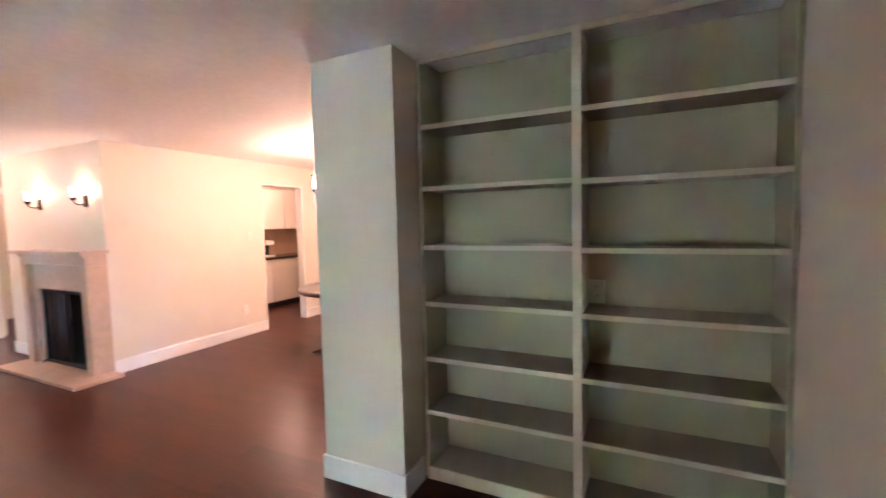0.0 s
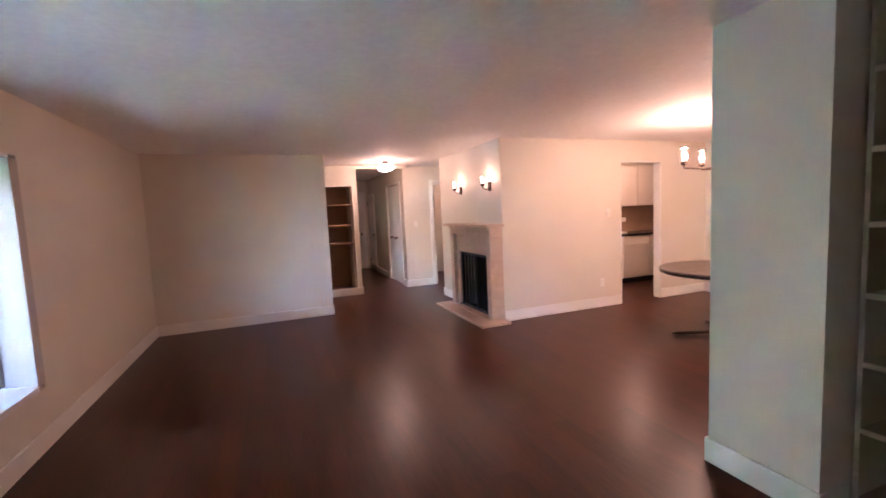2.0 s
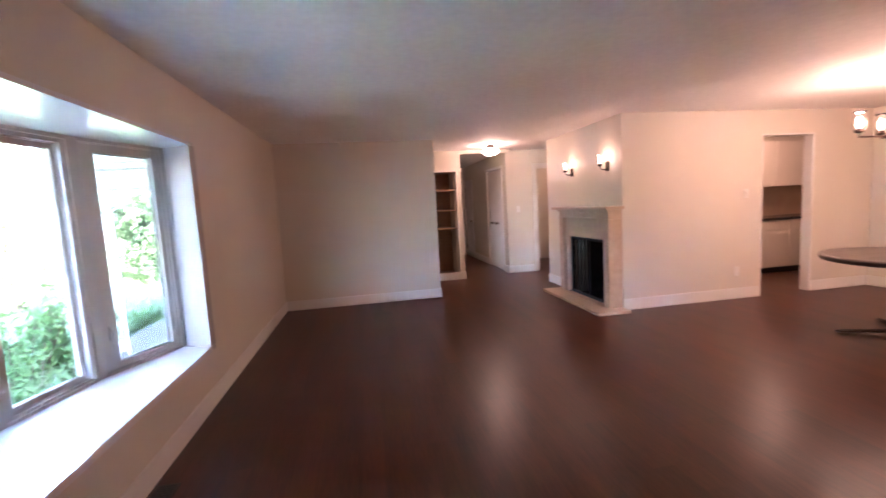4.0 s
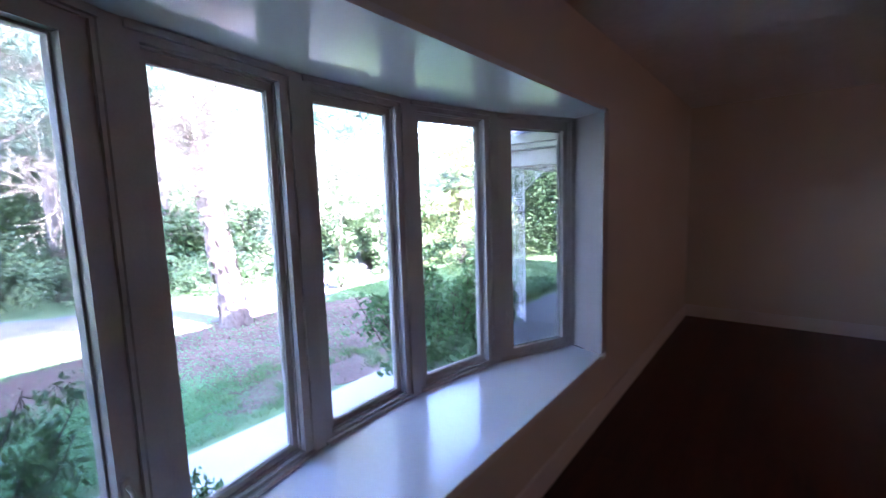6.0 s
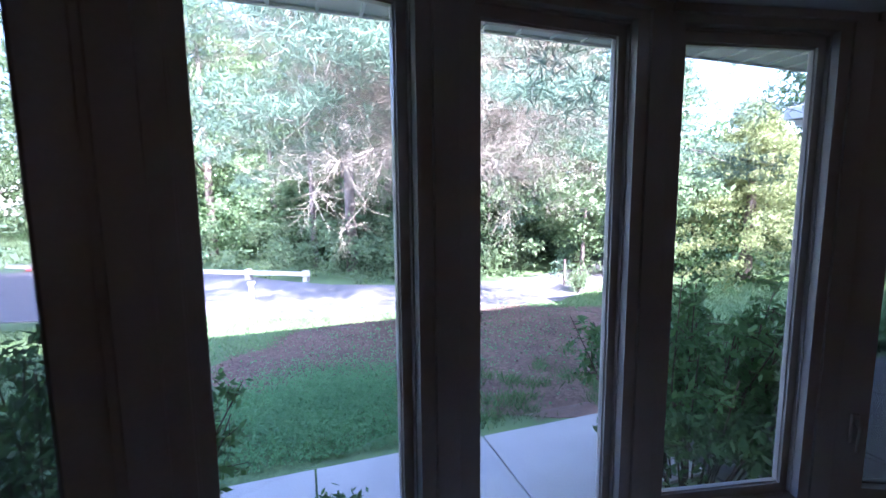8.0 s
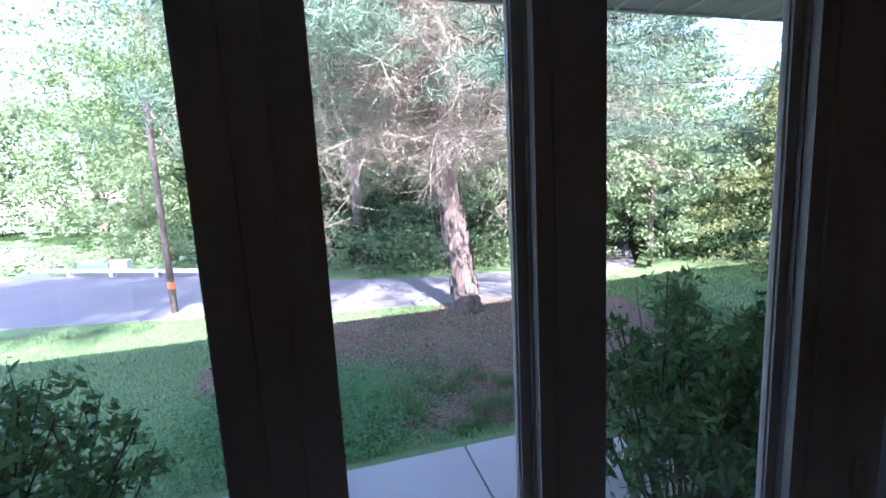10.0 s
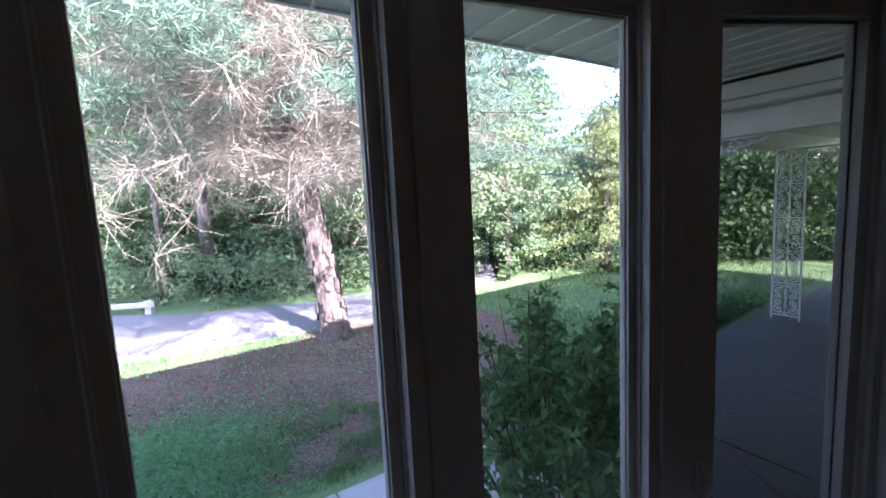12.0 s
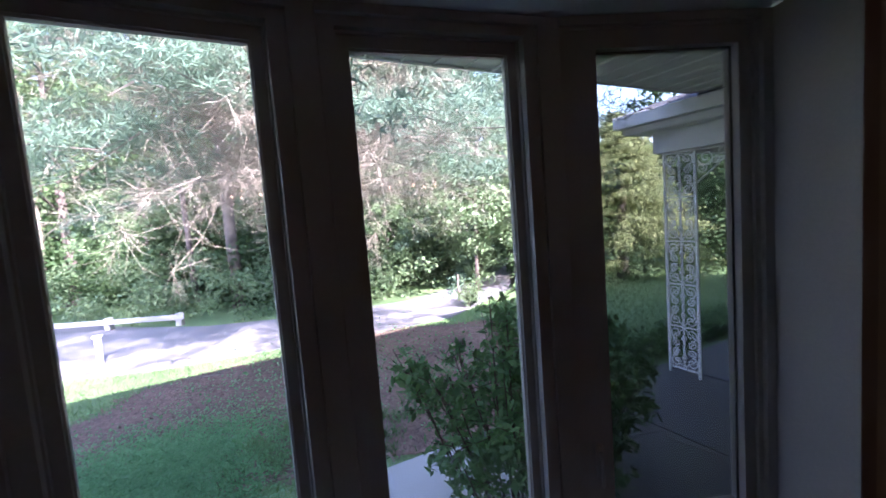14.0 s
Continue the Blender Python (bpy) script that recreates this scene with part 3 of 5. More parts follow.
def sconce(y):
    ob = thing("wall_sconce", "dark bronze wall sconce with a lit clear glass chimney", "wall lamp", (4.31, y, 1.80), "sconces over the fireplace")
    bm = bmesh.new()
    box(bm, -0.022, 0, -0.042, 0.042, -0.07, 0.07, bevel=0.006)
    part("back_plate", bm, BRONZE, ob)
    bm = bmesh.new()
    tube(bm, [(-0.02, 0, -0.03), (-0.06, 0, -0.045), (-0.10, 0, -0.04), (-0.125, 0, -0.02), (-0.13, 0, 0.005)], 0.009, 0.008)
    part("arm", bm, BRONZE, ob)
    bm = bmesh.new()
    lathe(bm, [(0.010, 0.0), (0.03, 0.01), (0.034, 0.028), (0.022, 0.034), (0.016, 0.05)], (-0.13, 0, 0))
    part("cup", bm, BRONZE, ob)
    bm = bmesh.new()
    lathe(bm, [(0.026, 0.032), (0.036, 0.055), (0.037, 0.09), (0.029, 0.13), (0.034, 0.16), (0.031, 0.16), (0.026, 0.13), (0.034, 0.09), (0.033, 0.055), (0.023, 0.034)], (-0.13, 0, 0))
    g = part("glass_chimney", bm, SHADE, ob, "clear glass chimney")
    g.visible_shadow = False
    bm = bmesh.new()
    lathe(bm, [(0.008, 0.05), (0.016, 0.075), (0.020, 0.10), (0.012, 0.125), (0.003, 0.14)], (-0.13, 0, 0), 12)
    b = part("bulb", bm, BULB, ob, "lit warm bulb")
    b.visible_shadow = False
    ob.scale = (0.88, 0.88, 0.88)


sconce(7.56)
sconce(6.60)

# ---- ceiling lamp in the foyer ----
lamp = thing("ceiling_lamp", "lit flush ceiling lamp with a white opal glass bowl", "ceiling lamp", (3.42, 8.75, H))
bm = bmesh.new()
lathe(bm, [(0.05, -0.001), (0.065, -0.02), (0.055, -0.05), (0.03, -0.06)])
part("canopy", bm, BRONZE, lamp)
bm = bmesh.new()
lathe(bm, [(0.055, -0.055), (0.10, -0.065), (0.135, -0.09), (0.145, -0.115), (0.13, -0.145), (0.09, -0.17), (0.03, -0.182)], sides=32)
s = part("glass_bowl", bm, OPAL, lamp, "lit opal glass bowl")
s.visible_shadow = False

# ---- dining: table and chandelier ----
TX, TY = 6.07, 4.56
table = thing("dining_table", "round dark wooden pedestal table with flat steel feet", "table", (TX, TY, 0))
bm = bmesh.new()
lathe(bm, [(0.60, 0.70), (0.645, 0.704), (0.655, 0.718), (0.655, 0.74), (0.645, 0.75), (0.60, 0.752)], sides=64)
part("tabletop", bm, TABLE, table)
bm = bmesh.new()
lathe(bm, [(0.16, 0.688), (0.16, 0.70)], sides=24)
part("mounting_plate", bm, BRONZE, table)
bm = bmesh.new()
lathe(bm, [(0.045, 0.03), (0.04, 0.10), (0.04, 0.65), (0.06, 0.688)], sides=24)
part("pedestal", bm, BRONZE, table)
for k in range(4):
    a = radians(148 + 90 * k)
    bm = bmesh.new()
    n = Vector((-math.sin(a), math.cos(a), 0)) * 0.022
    d = Vector((math.cos(a), math.sin(a), 0))
    tube(bm, [d * 0.03 + n + Vector((0, 0, 0.045)), d * 0.48 + n + Vector((0, 0, 0.02)), d * 0.53 + Vector((0, 0, 0.018)), d * 0.48 - n + Vector((0, 0, 0.02)), d * 0.03 - n + Vector((0, 0, 0.045))], 0.011, 0.011, 8)
    part("foot", bm, BRONZE, table)

chand = thing("chandelier", "dark bronze chandelier with lit clear glass chimneys", "chandelier", (TX, TY, H))
bm = bmesh.new()
lathe(bm, [(0.065, 0.0), (0.065, -0.015), (0.02, -0.035)])
part("canopy", bm, BRONZE, chand)
bm = bmesh.new()
tube(bm, [(0, 0, -0.03), (0, 0, -0.60)], 0.009)
lathe(bm, [(0.012, -0.62), (0.035, -0.60), (0.035, -0.54), (0.012, -0.52)])
part("stem", bm, BRONZE, chand)
for k in range(5):
    a = radians(36 + 72 * k + 108)
    d = Vector((math.cos(a), math.sin(a), 0))
    bm = bmesh.new()
    tube(bm, [d * 0.03 + Vector((0, 0, -0.57)), d * 0.24 + Vector((0, 0, -0.575)), d * 0.42 + Vector((0, 0, -0.56)), d * 0.42 + Vector((0, 0, -0.53))], 0.009, 0.009)
    lathe(bm, [(0.012, -0.53), (0.034, -0.52), (0.034, -0.505), (0.014, -0.48)], tuple(d * 0.42))
    arm = part("arm", bm, BRONZE, chand)
    bm = bmesh.new()
    lathe(bm, [(0.030, -0.505), (0.046, -0.47), (0.046, -0.41), (0.037, -0.36), (0.044, -0.33), (0.041, -0.33), (0.034, -0.36), (0.043, -0.41), (0.043, -0.47), (0.027, -0.503)], tuple(d * 0.42))
    g = part("glass_chimney", bm, SHADE, arm, "clear glass chimney")
    g.visible_shadow = False
    bm = bmesh.new()
    lathe(bm, [(0.008, -0.48), (0.018, -0.45), (0.020, -0.42), (0.012, -0.39), (0.003, -0.375)], tuple(d * 0.42), 12)
    b = part("bulb", bm, BULB, arm, "lit warm bulb")
    b.visible_shadow = False

# ---- kitchen through the doorway ----
for x in (5.7, 6.3, 6.9, 7.5, 8.1, 8.7):
    cab = thing("base_cabinet", "white painted kitchen base cabinet with a slab door", "cabinet", (x, 7.47, 0), "kitchen base cabinets")
    boxed("body", (0.0, 0.598, 0.02, 0.59, 0.10, 0.88), CABINET, cab)
    boxed("toe_kick", (0.0, 0.598, 0.07, 0.09, 0.0, 0.10), BLACK, cab, "dark toe kick")
    boxed("drawer_front", (0.004, 0.594, 0.0, 0.019, 0.72, 0.876), CABINET, cab, bevel=0.003)
    d = boxed("door", (0.004, 0.594, 0.0, 0.019, 0.104, 0.714), CABINET, cab, bevel=0.003)
    up = thing("wall_cabinet", "white painted kitchen wall cabinet with a flat door", "cabinet", (x, 7.74, 1.43), "kitchen wall cabinets")
    boxed("body", (0.0, 0.598, 0.02, 0.328, 0.0, 0.75), CABINET, up)
    boxed("door", (0.004, 0.594, 0.0, 0.019, 0.004, 0.746), CABINET, up, bevel=0.003)
top = thing("worktop", "black stone kitchen worktop along the wall", "worktop", (5.7, 7.45, 0.88))
boxed("slab", (0, 3.59, 0, 0.617, 0.001, 0.04), COUNTER, top, bevel=0.004)
setting("backsplash", [(5.6, 9.3, 8.062, 8.069, 0.921, 1.43)], SPLASH, "tan kitchen backsplash", "backsplash")
mach = thing("coffee_maker", "small white and black coffee maker on the worktop", "coffee maker", (7.62, 7.75, 0.921))
boxed("base", (-0.1, 0.1, -0.12, 0.12, 0, 0.03), PLASTIC, mach, bevel=0.005)
boxed("tower", (-0.09, 0.09, 0.02, 0.12, 0.03, 0.30), BLACK, mach, bevel=0.008)
boxed("head", (-0.09, 0.09, -0.11, 0.02, 0.22, 0.30), PLASTIC, mach, bevel=0.008)

# ---- niche and hallway ----
setting("niche_lining", [(2.43, 2.45, 9.52, 9.92, 0.08, 2.04), (2.92, 2.94, 9.52, 9.92, 0.08, 2.04), (2.43, 2.94, 9.92, 9.94, 0.08, 2.04), (2.45, 2.92, 9.52, 9.92, 0.08, 0.10), (2.45, 2.92, 9.52, 9.92, 2.02, 2.04)], CLOSET, "brown lined niche", "niche")
for z in (1.70, 1.32, 0.98):
    sh = thing("niche_shelf", "brown wooden shelf in the wall niche", "shelf", (2.685, 9.72, z), "niche shelves")
    boxed("board", (-0.233, 0.233, -0.24, 0.198, -0.022, 0), CLOSET, sh, bevel=0.003)


def panel_door(ob, w, h, m, panels, knob_x, knob_z=0.96, hinges=True):
    """A painted door leaf; local x across, y towards the viewer is negative."""
    bm = bmesh.new()
    box(bm, 0, w, 0, 0.035, 0.008, h, m)
    leaf = part("leaf", bm, TRIM, ob)
    for x0, x1, z0, z1 in panels:
        bm = bmesh.new()
        t = 0.014
        for b in ((x0, x1, z0, z0 + t), (x0, x1, z1 - t, z1), (x0, x0 + t, z0 + t, z1 - t), (x1 - t, x1, z0 + t, z1 - t)):
            box(bm, b[0], b[1], -0.006, 0.0, b[2], b[3], m)
        part("panel_moulding", bm, TRIM, ob)
    if knob_x is not None:
        bm = bmesh.new()
        lathe(bm, [(0.026, 0.0), (0.024, 0.006), (0.010, 0.012), (0.010, 0.03), (0.026, 0.042), (0.028, 0.055), (0.015, 0.066)], sides=16, m=m @ Matrix.Translation((knob_x, 0, knob_z)) @ Matrix.Rotation(radians(90), 4, "X"))
        part("knob", bm, KNOB, ob, "dark brass door knob")
    if hinges:
        for z in (0.25, h - 0.25):
            bm = bmesh.new()
            hx = w + 0.004 if knob_x is not None and knob_x < w / 2 else -0.016
            box(bm, hx, hx + 0.012, -0.012, 0.006, z - 0.05, z + 0.05, m)
            part("hinge", bm, BRONZE, ob, "dark hinge")


d1 = tagged(new("door_1"), "white panelled door closed at the hallway's end", "door", kind="structure")
d1.location = (3.10, 13.16, 0)
panel_door(d1, 0.74, 2.03, Matrix.Identity(4), [(0.10, 0.34, 0.2, 0.85), (0.40, 0.64, 0.2, 0.85), (0.10, 0.34, 1.0, 1.85), (0.40, 0.64, 1.0, 1.85)], 0.66)
casing("trim_hall_end", 3.095, 3.845, 13.20, 2.04, 0.06)
d3 = tagged(new("door_3"), "white panelled door closed on the hallway's side", "door", kind="structure")
d3.matrix_world = pose(3.955, 13.02, 0, 0, 0, -90)
panel_door(d3, 0.72, 2.03, Matrix.Identity(4), [(0.10, 0.33, 0.2, 0.85), (0.39, 0.62, 0.2, 0.85), (0.10, 0.33, 1.0, 1.85), (0.39, 0.62, 1.0, 1.85)], 0.65)
bif = tagged(new("door_2"), "white bifold closet doors closed in the hallway", "door", kind="structure")
bif.matrix_world = pose(3.985, BF1 - 0.004, 0, 0, 0, -90)
panel_door(bif, 0.514, 2.08, Matrix.Identity(4), [], 0.32, 0.97, False)
panel_door(bif, 0.514, 2.08, Matrix.Translation((0.518, 0, 0)), [], 0.16, 0.97, False)
setting("trim_bifold", [(3.955, 3.97, BF0 - 0.05, BF0, 0, 2.14), (3.955, 3.97, BF1, BF1 + 0.05, 0, 2.14), (3.955, 3.97, BF0, BF1, 2.09, 2.14)], TRIM, "white painted closet trim", "trim")

# ---- floor register ----
reg = thing("floor_register", "dark metal floor register below the bow window", "register", (0.09, 3.82, 0))
boxed("frame", (-0.06, 0.06, -0.15, 0.15, -0.002, 0.005), BRONZE, reg, bevel=0.002)
for k in range(14):
    boxed("slat", (-0.045, 0.045, -0.133 + k * 0.0198, -0.125 + k * 0.0198, 0.005, 0.008), SOOT, reg)

# ---- outdoors: ground, road, path ----
rng = np.random.default_rng(7)


def land(x, y):
    """Height of the land: level by the house, falling away across the road."""
    d = max(0.0, -(0.934 * x + 0.357 * y) - 13.5)
    return GROUND - min(6.0, 0.225 * d * min(1.0, d / 4))


bm = bmesh.new()
gx = [-300, -200, -130, -90, -65, -50, -42, -36, -32, -28, -25, -22, -20, -18.5, -17, -16, -15, -14, -13, -12, -9, -6, -3, -0.15]
gy = [-300, -150, -90, -60, -45, -36, -30, -25, -20, -16, -13, -11, -9, -7, -5, -3, -1, 1, 3, 6, 9, 12.6, 20, 40, 90, 300]
rows = [[bm.verts.new((x, y, land(x, y))) for y in gy] for x in gx]
for a, b in zip(rows, rows[1:]):
    for k in range(len(gy) - 1):
        bm.faces.new((a[k], b[k], b[k + 1], a[k + 1]))
box(bm, -0.15, 300, 12.6, 300, -0.6, GROUND)
box(bm, -0.15, 300, -300, -0.5, -0.6, GROUND)
tagged(ob_of("ground", bm, GRASS), "green lawn in front of the house", "ground", kind="structure")


def sheet(name, plan, z0, z1, material, label, category):
    bm = bmesh.new()
    lo, hi = [bm.verts.new((x, y, z0)) for x, y in plan], [bm.verts.new((x, y, z1)) for x, y in plan]
    bm.faces.new(lo), bm.faces.new(hi)
    for k in range(len(plan)):
        bm.faces.new((lo[k], lo[(k + 1) % len(plan)], hi[(k + 1) % len(plan)], hi[k]))
    bmesh.ops.recalc_face_normals(bm, faces=bm.faces)
    return tagged(ob_of(name, bm, material), label, category, kind="structure")


ROAD_NEAR = [(-10.5, -40), (-8.4, -6), (-7.5, -0.9), (-6.85, 1.7), (-6.35, 2.9), (-6.15, 4.4), (-5.9, 5.8), (-5.9, 7.2), (-7.2, 9.5), (-12, 13)]
ROAD_FAR = [(-14, 16), (-9.0, 10.2), (-7.8, 7.3), (-8.0, 5.4), (-8.75, 3.5), (-9.8, 2.3), (-11.6, 0.9), (-13.2, -3.6), (-13.9, -12), (-15, -40)]
sheet("road", ROAD_NEAR + ROAD_FAR, GROUND - 2.5, GROUND + 0.012, ASPHALT, "worn grey asphalt road past the lawn", "road")
ring = []
for k in range(40):
    a = 2 * math.pi * k / 40
    r = 1 + 0.09 * math.sin(3 * a + 1) + 0.06 * math.sin(7 * a) + 0.03 * math.sin(13 * a)
    ring.append((-4.3 + 1.7 * r * math.cos(a), 4.9 + 2.65 * r * math.sin(a)))
sheet("mulch_bed", ring, GROUND - 0.05, GROUND + 0.006, MULCH, "brown pine needle mulch under the pine", "mulch bed")
# concrete path: slabs with open joints
path = tagged(new("pavement"), "pale concrete garden path with joints", "path", kind="structure")
y = -3.0
while y < 11.5:
    x0 = -2.41 if y > 1.5 else -2.41 + 0.06 * (1.5 - y) ** 1.3
    # slabs from y 4.7 on take the concrete with painted-in shade
    boxed("slab", (x0, -1.55 if y < 4.7 else -0.16, y + 0.006, y + 1.194, GROUND - 0.08, GROUND + 0.02), CONCRETE if y < 4.7 else PORCH_SHADED, path, bevel=0.006)
    y += 1.2

# ---- eaves and porch ----
eave = tagged(new("eaves"), "white house eaves with ribbed soffit panels and gutter", "eaves", kind="structure")
EX, EZ = -1.76, 2.30
y = -5.9
while y < 7.6:
    bm = bmesh.new()
    box(bm, EX + 0.02, -0.15, y, y + 0.388, EZ, EZ + 0.012)
    for q in (0.195, 0.388):
        box(bm, EX + 0.02, -0.15, y + q - 0.010, y + q + 0.006, EZ - 0.012, EZ + 0.002)
    box(bm, EX + 0.02, -0.15, y + 0.386, y + 0.40, EZ + 0.008, EZ + 0.02)
    part("soffit_panel", bm, SOFFIT, eave)
    y += 0.40
boxed("fascia", (EX, EX + 0.02, -6, 7.3, EZ - 0.012, EZ + 0.16), SOFFIT, eave)
boxed("gutter", (EX - 0.11, EX - 0.002, -6, 7.24, EZ + 0.03, EZ + 0.15), SOFFIT, eave, "white metal gutter", bevel=0.01)

porch = tagged(new("porch"), "white porch roof on lacy iron posts", "porch", kind="structure")
PY = 7.65
boxed("beam", (-2.30, -0.15, PY - 0.07, PY + 0.07, 1.88, 2.08), SOFFIT, porch, "white painted porch beam")
boxed("beam", (-2.30, -2.16, PY + 0.07, 12.5, 1.88, 2.08), SOFFIT, porch, "white painted porch beam")
boxed("porch_ceiling", (-2.46, -0.15, PY - 0.25, 12.6, 2.082, 2.11), SOFFIT, porch)
boxed("fascia", (-2.46, -0.15, PY - 0.27, PY - 0.25, 2.09, 2.24), SOFFIT, porch)
boxed("fascia", (-2.48, -2.46, PY - 0.27, 12.6, 2.09, 2.24), SOFFIT, porch)
boxed("gutter", (-2.52, -0.15, PY - 0.37, PY - 0.272, 2.14, 2.26), SOFFIT, porch, "white metal gutter", bevel=0.01)
bm = bmesh.new()
vs = [bm.verts.new(v) for v in ((-2.50, PY - 0.34, 2.265), (-0.1, PY - 0.34, 2.265), (-0.1, 12.6, 2.265), (-2.50, 12.6, 2.265), (-0.1, 10.0, 3.2), (-1.8, 10.0, 2.9))]
bm.faces.new((vs[0], vs[1], vs[4], vs[5])), bm.faces.new((vs[3], vs[0], vs[5])), bm.faces.new((vs[2], vs[3], vs[5], vs[4])), bm.faces.new((vs[0], vs[3], vs[2], vs[1])), bm.faces.new((vs[1], vs[2], vs[4]))
part("roof", bm, SHINGLE, porch, "grey shingle porch roof")


def scroll(bm, cx, cz, r, turn, flip, y=0.0, rad=0.008, n=18, turns=1.4):
    pts = []
    for k in range(n):
        t = k / (n - 1)
        a = turn + flip * 2 * math.pi * turns * t
        q = r * (1 - 0.78 * t)
        pts.append((cx + q * math.cos(a), y, cz + q * math.sin(a)))
    tube(bm, pts, rad, rad * 0.8, 5)


def iron_post(m):
    ob = thing("porch_post", "white lacy wrought-iron porch post with scrolls", "post", group="porch posts")
    w, h = 0.30, 1.88 - GROUND - 0.02
    for x in (0.0, w):
        boxed("bar", (x - 0.011, x + 0.011, -0.011, 0.011, 0, h), IRON, ob)
    boxed("bar", (w / 2 - 0.008, w / 2 + 0.008, -0.008, 0.008, 0.05, h), IRON, ob)
    n = 5
    for k in range(n + 1):
        z = 0.06 + (h - 0.07) * k / n
        boxed("crossbar", (0.011, w - 0.011, -0.008, 0.008, z - 0.008, z + 0.008), IRON, ob)
    step = (h - 0.07) / n
    for k in range(n):
        z = 0.06 + step * (k + 0.5)
        bm = bmesh.new()
        for sx in (-1, 1):
            cx = w / 2 + sx * 0.075
            for sz in (-1, 1):
                scroll(bm, cx, z + sz * 0.14, 0.06, radians(90 if sz < 0 else -90), sx * sz)
                scroll(bm, cx, z + sz * 0.045, 0.045, radians(-90 if sz < 0 else 90), -sx * sz)
                tube(bm, [(w / 2 + sx * 0.01, 0, z + sz * 0.19), (cx + sx * 0.045, 0, z + sz * 0.10), (cx - sx * 0.02, 0, z + sz * 0.01)], 0.008, 0.006, 5)
        for sz in (-1, 1):
            lathe(bm, [(0.004, -0.03), (0.024, -0.012), (0.024, 0.012), (0.004, 0.03)], (w / 2, 0, z + sz * 0.095), 8)
        part("scrollwork", bm, IRON, ob)
    bm = bmesh.new()
    for k in range(3):
        scroll(bm, w + 0.10 + 0.14 * k, h - 0.09 + 0.03 * k, 0.075 - 0.018 * k, radians(200), 1)
        scroll(bm, w + 0.06 + 0.12 * k, h - 0.18 + 0.06 * k, 0.05 - 0.012 * k, radians(20), -1)
    tube(bm, [(w, 0, h - 0.32), (w + 0.10, 0, h - 0.25), (w + 0.28, 0, h - 0.10), (w + 0.5, 0, h - 0.03)], 0.010, 0.008, 6)
    tube(bm, [(w, 0, h - 0.012), (w + 0.5, 0, h - 0.012)], 0.010, 0.010, 6)
    part("bracket", bm, IRON, ob, "white scrolled corner bracket")
    ob.matrix_world = m
    return ob


post = iron_post(pose(-2.25, PY + 0.02, GROUND + 0.02))
copy_thing(post, pose(-2.25, 10.1, GROUND + 0.02))


# ---- plants ----
def unit(v):
    return v / np.maximum(1e-9, np.linalg.norm(v, axis=-1, keepdims=True))


def leaf_quads(centres, size, aspect=0.5, up=0.3, spread=0.35, g=rng):
    """Pointed leaves at the centres, random in turn; n x 4 x 3."""
    n = len(centres)
    d = unit(g.normal(size=(n, 3)) + np.array([0, 0, -0.15]))
    nr = unit(g.normal(size=(n, 3)) + np.array([0, 0, up * 3]))
    s = unit(np.cross(d, nr))
    k = (size * (1 + spread * g.normal(size=n)))[:, None].clip(size * 0.4)
    return np.stack([centres - d * k * 0.5, centres + s * k * aspect * 0.5, centres + d * k * 0.5, centres - s * k * aspect * 0.5], axis=1)


def cluster_points(clusters, per, radius, flat=0.7, g=rng):
    """Points on and in clumps round the cluster centres."""
    c = np.repeat(clusters, per, axis=0)
    v = unit(g.normal(size=(len(c), 3))) * (g.random((len(c), 1)) ** 0.45) * radius
    v[:, 2] *= flat
    return c + v


def crown_points(n, radii, g=rng, hollow=0.5):
    v = unit(g.normal(size=(n, 3)))
    v *= (hollow + (1 - hollow) * g.random((n, 1))) * (1 + 0.22 * np.sin(5 * v[:, :1] + 3 * v[:, 1:2]) + 0.15 * g.normal(size=(n, 1)))
    return v * np.array(radii)


def limbs(bm, base, height, r, reach, n, g=rng, low=0.35):
    """Trunk and tapered limbs."""
    bend = g.normal(size=2) * 0.25
    pts = [(base[0] + bend[0] * t * t, base[1] + bend[1] * t * t, base[2] + height * t) for t in np.linspace(0, 1, 7)]
    tube(bm, pts, r, r * 0.3, 9)
    for k in range(n):
        t = low + (0.95 - low) * k / max(1, n - 1)
        a = g.random() * 6.28
        p = Vector(pts[0]).lerp(Vector(pts[-1]), t)
        q = p + Vector((math.cos(a), math.sin(a), 0.35)) * reach * (1.1 - 0.7 * t)
        tube(bm, [p, p.lerp(q, 0.5) + Vector((0, 0, 0.12 * reach)), q], r * 0.35 * (1.2 - t), r * 0.06, 5)


def broad_tree(label, height, radius, material, leaf=0.17, clumps=150, per=34, trunk=0.16, seed=1, mid=0.58, tall=0.42):
    g = np.random.default_rng(seed)
    ob = thing("tree", label, "tree", group="roadside trees")
    bm = bmesh.new()
    limbs(bm, (0, 0, 0), height * 0.85, trunk, radius, 8, g)
    part("trunk", bm, BARK, ob)
    c = crown_points(clumps, (radius, radius, height * tall), g) + np.array([0, 0, height * mid])
    p = cluster_points(c, per, radius * 0.20, 0.55, g)
    quads("crown", leaf_quads(p, leaf, 0.55, 0.12, g=g), material, ob)
    return ob


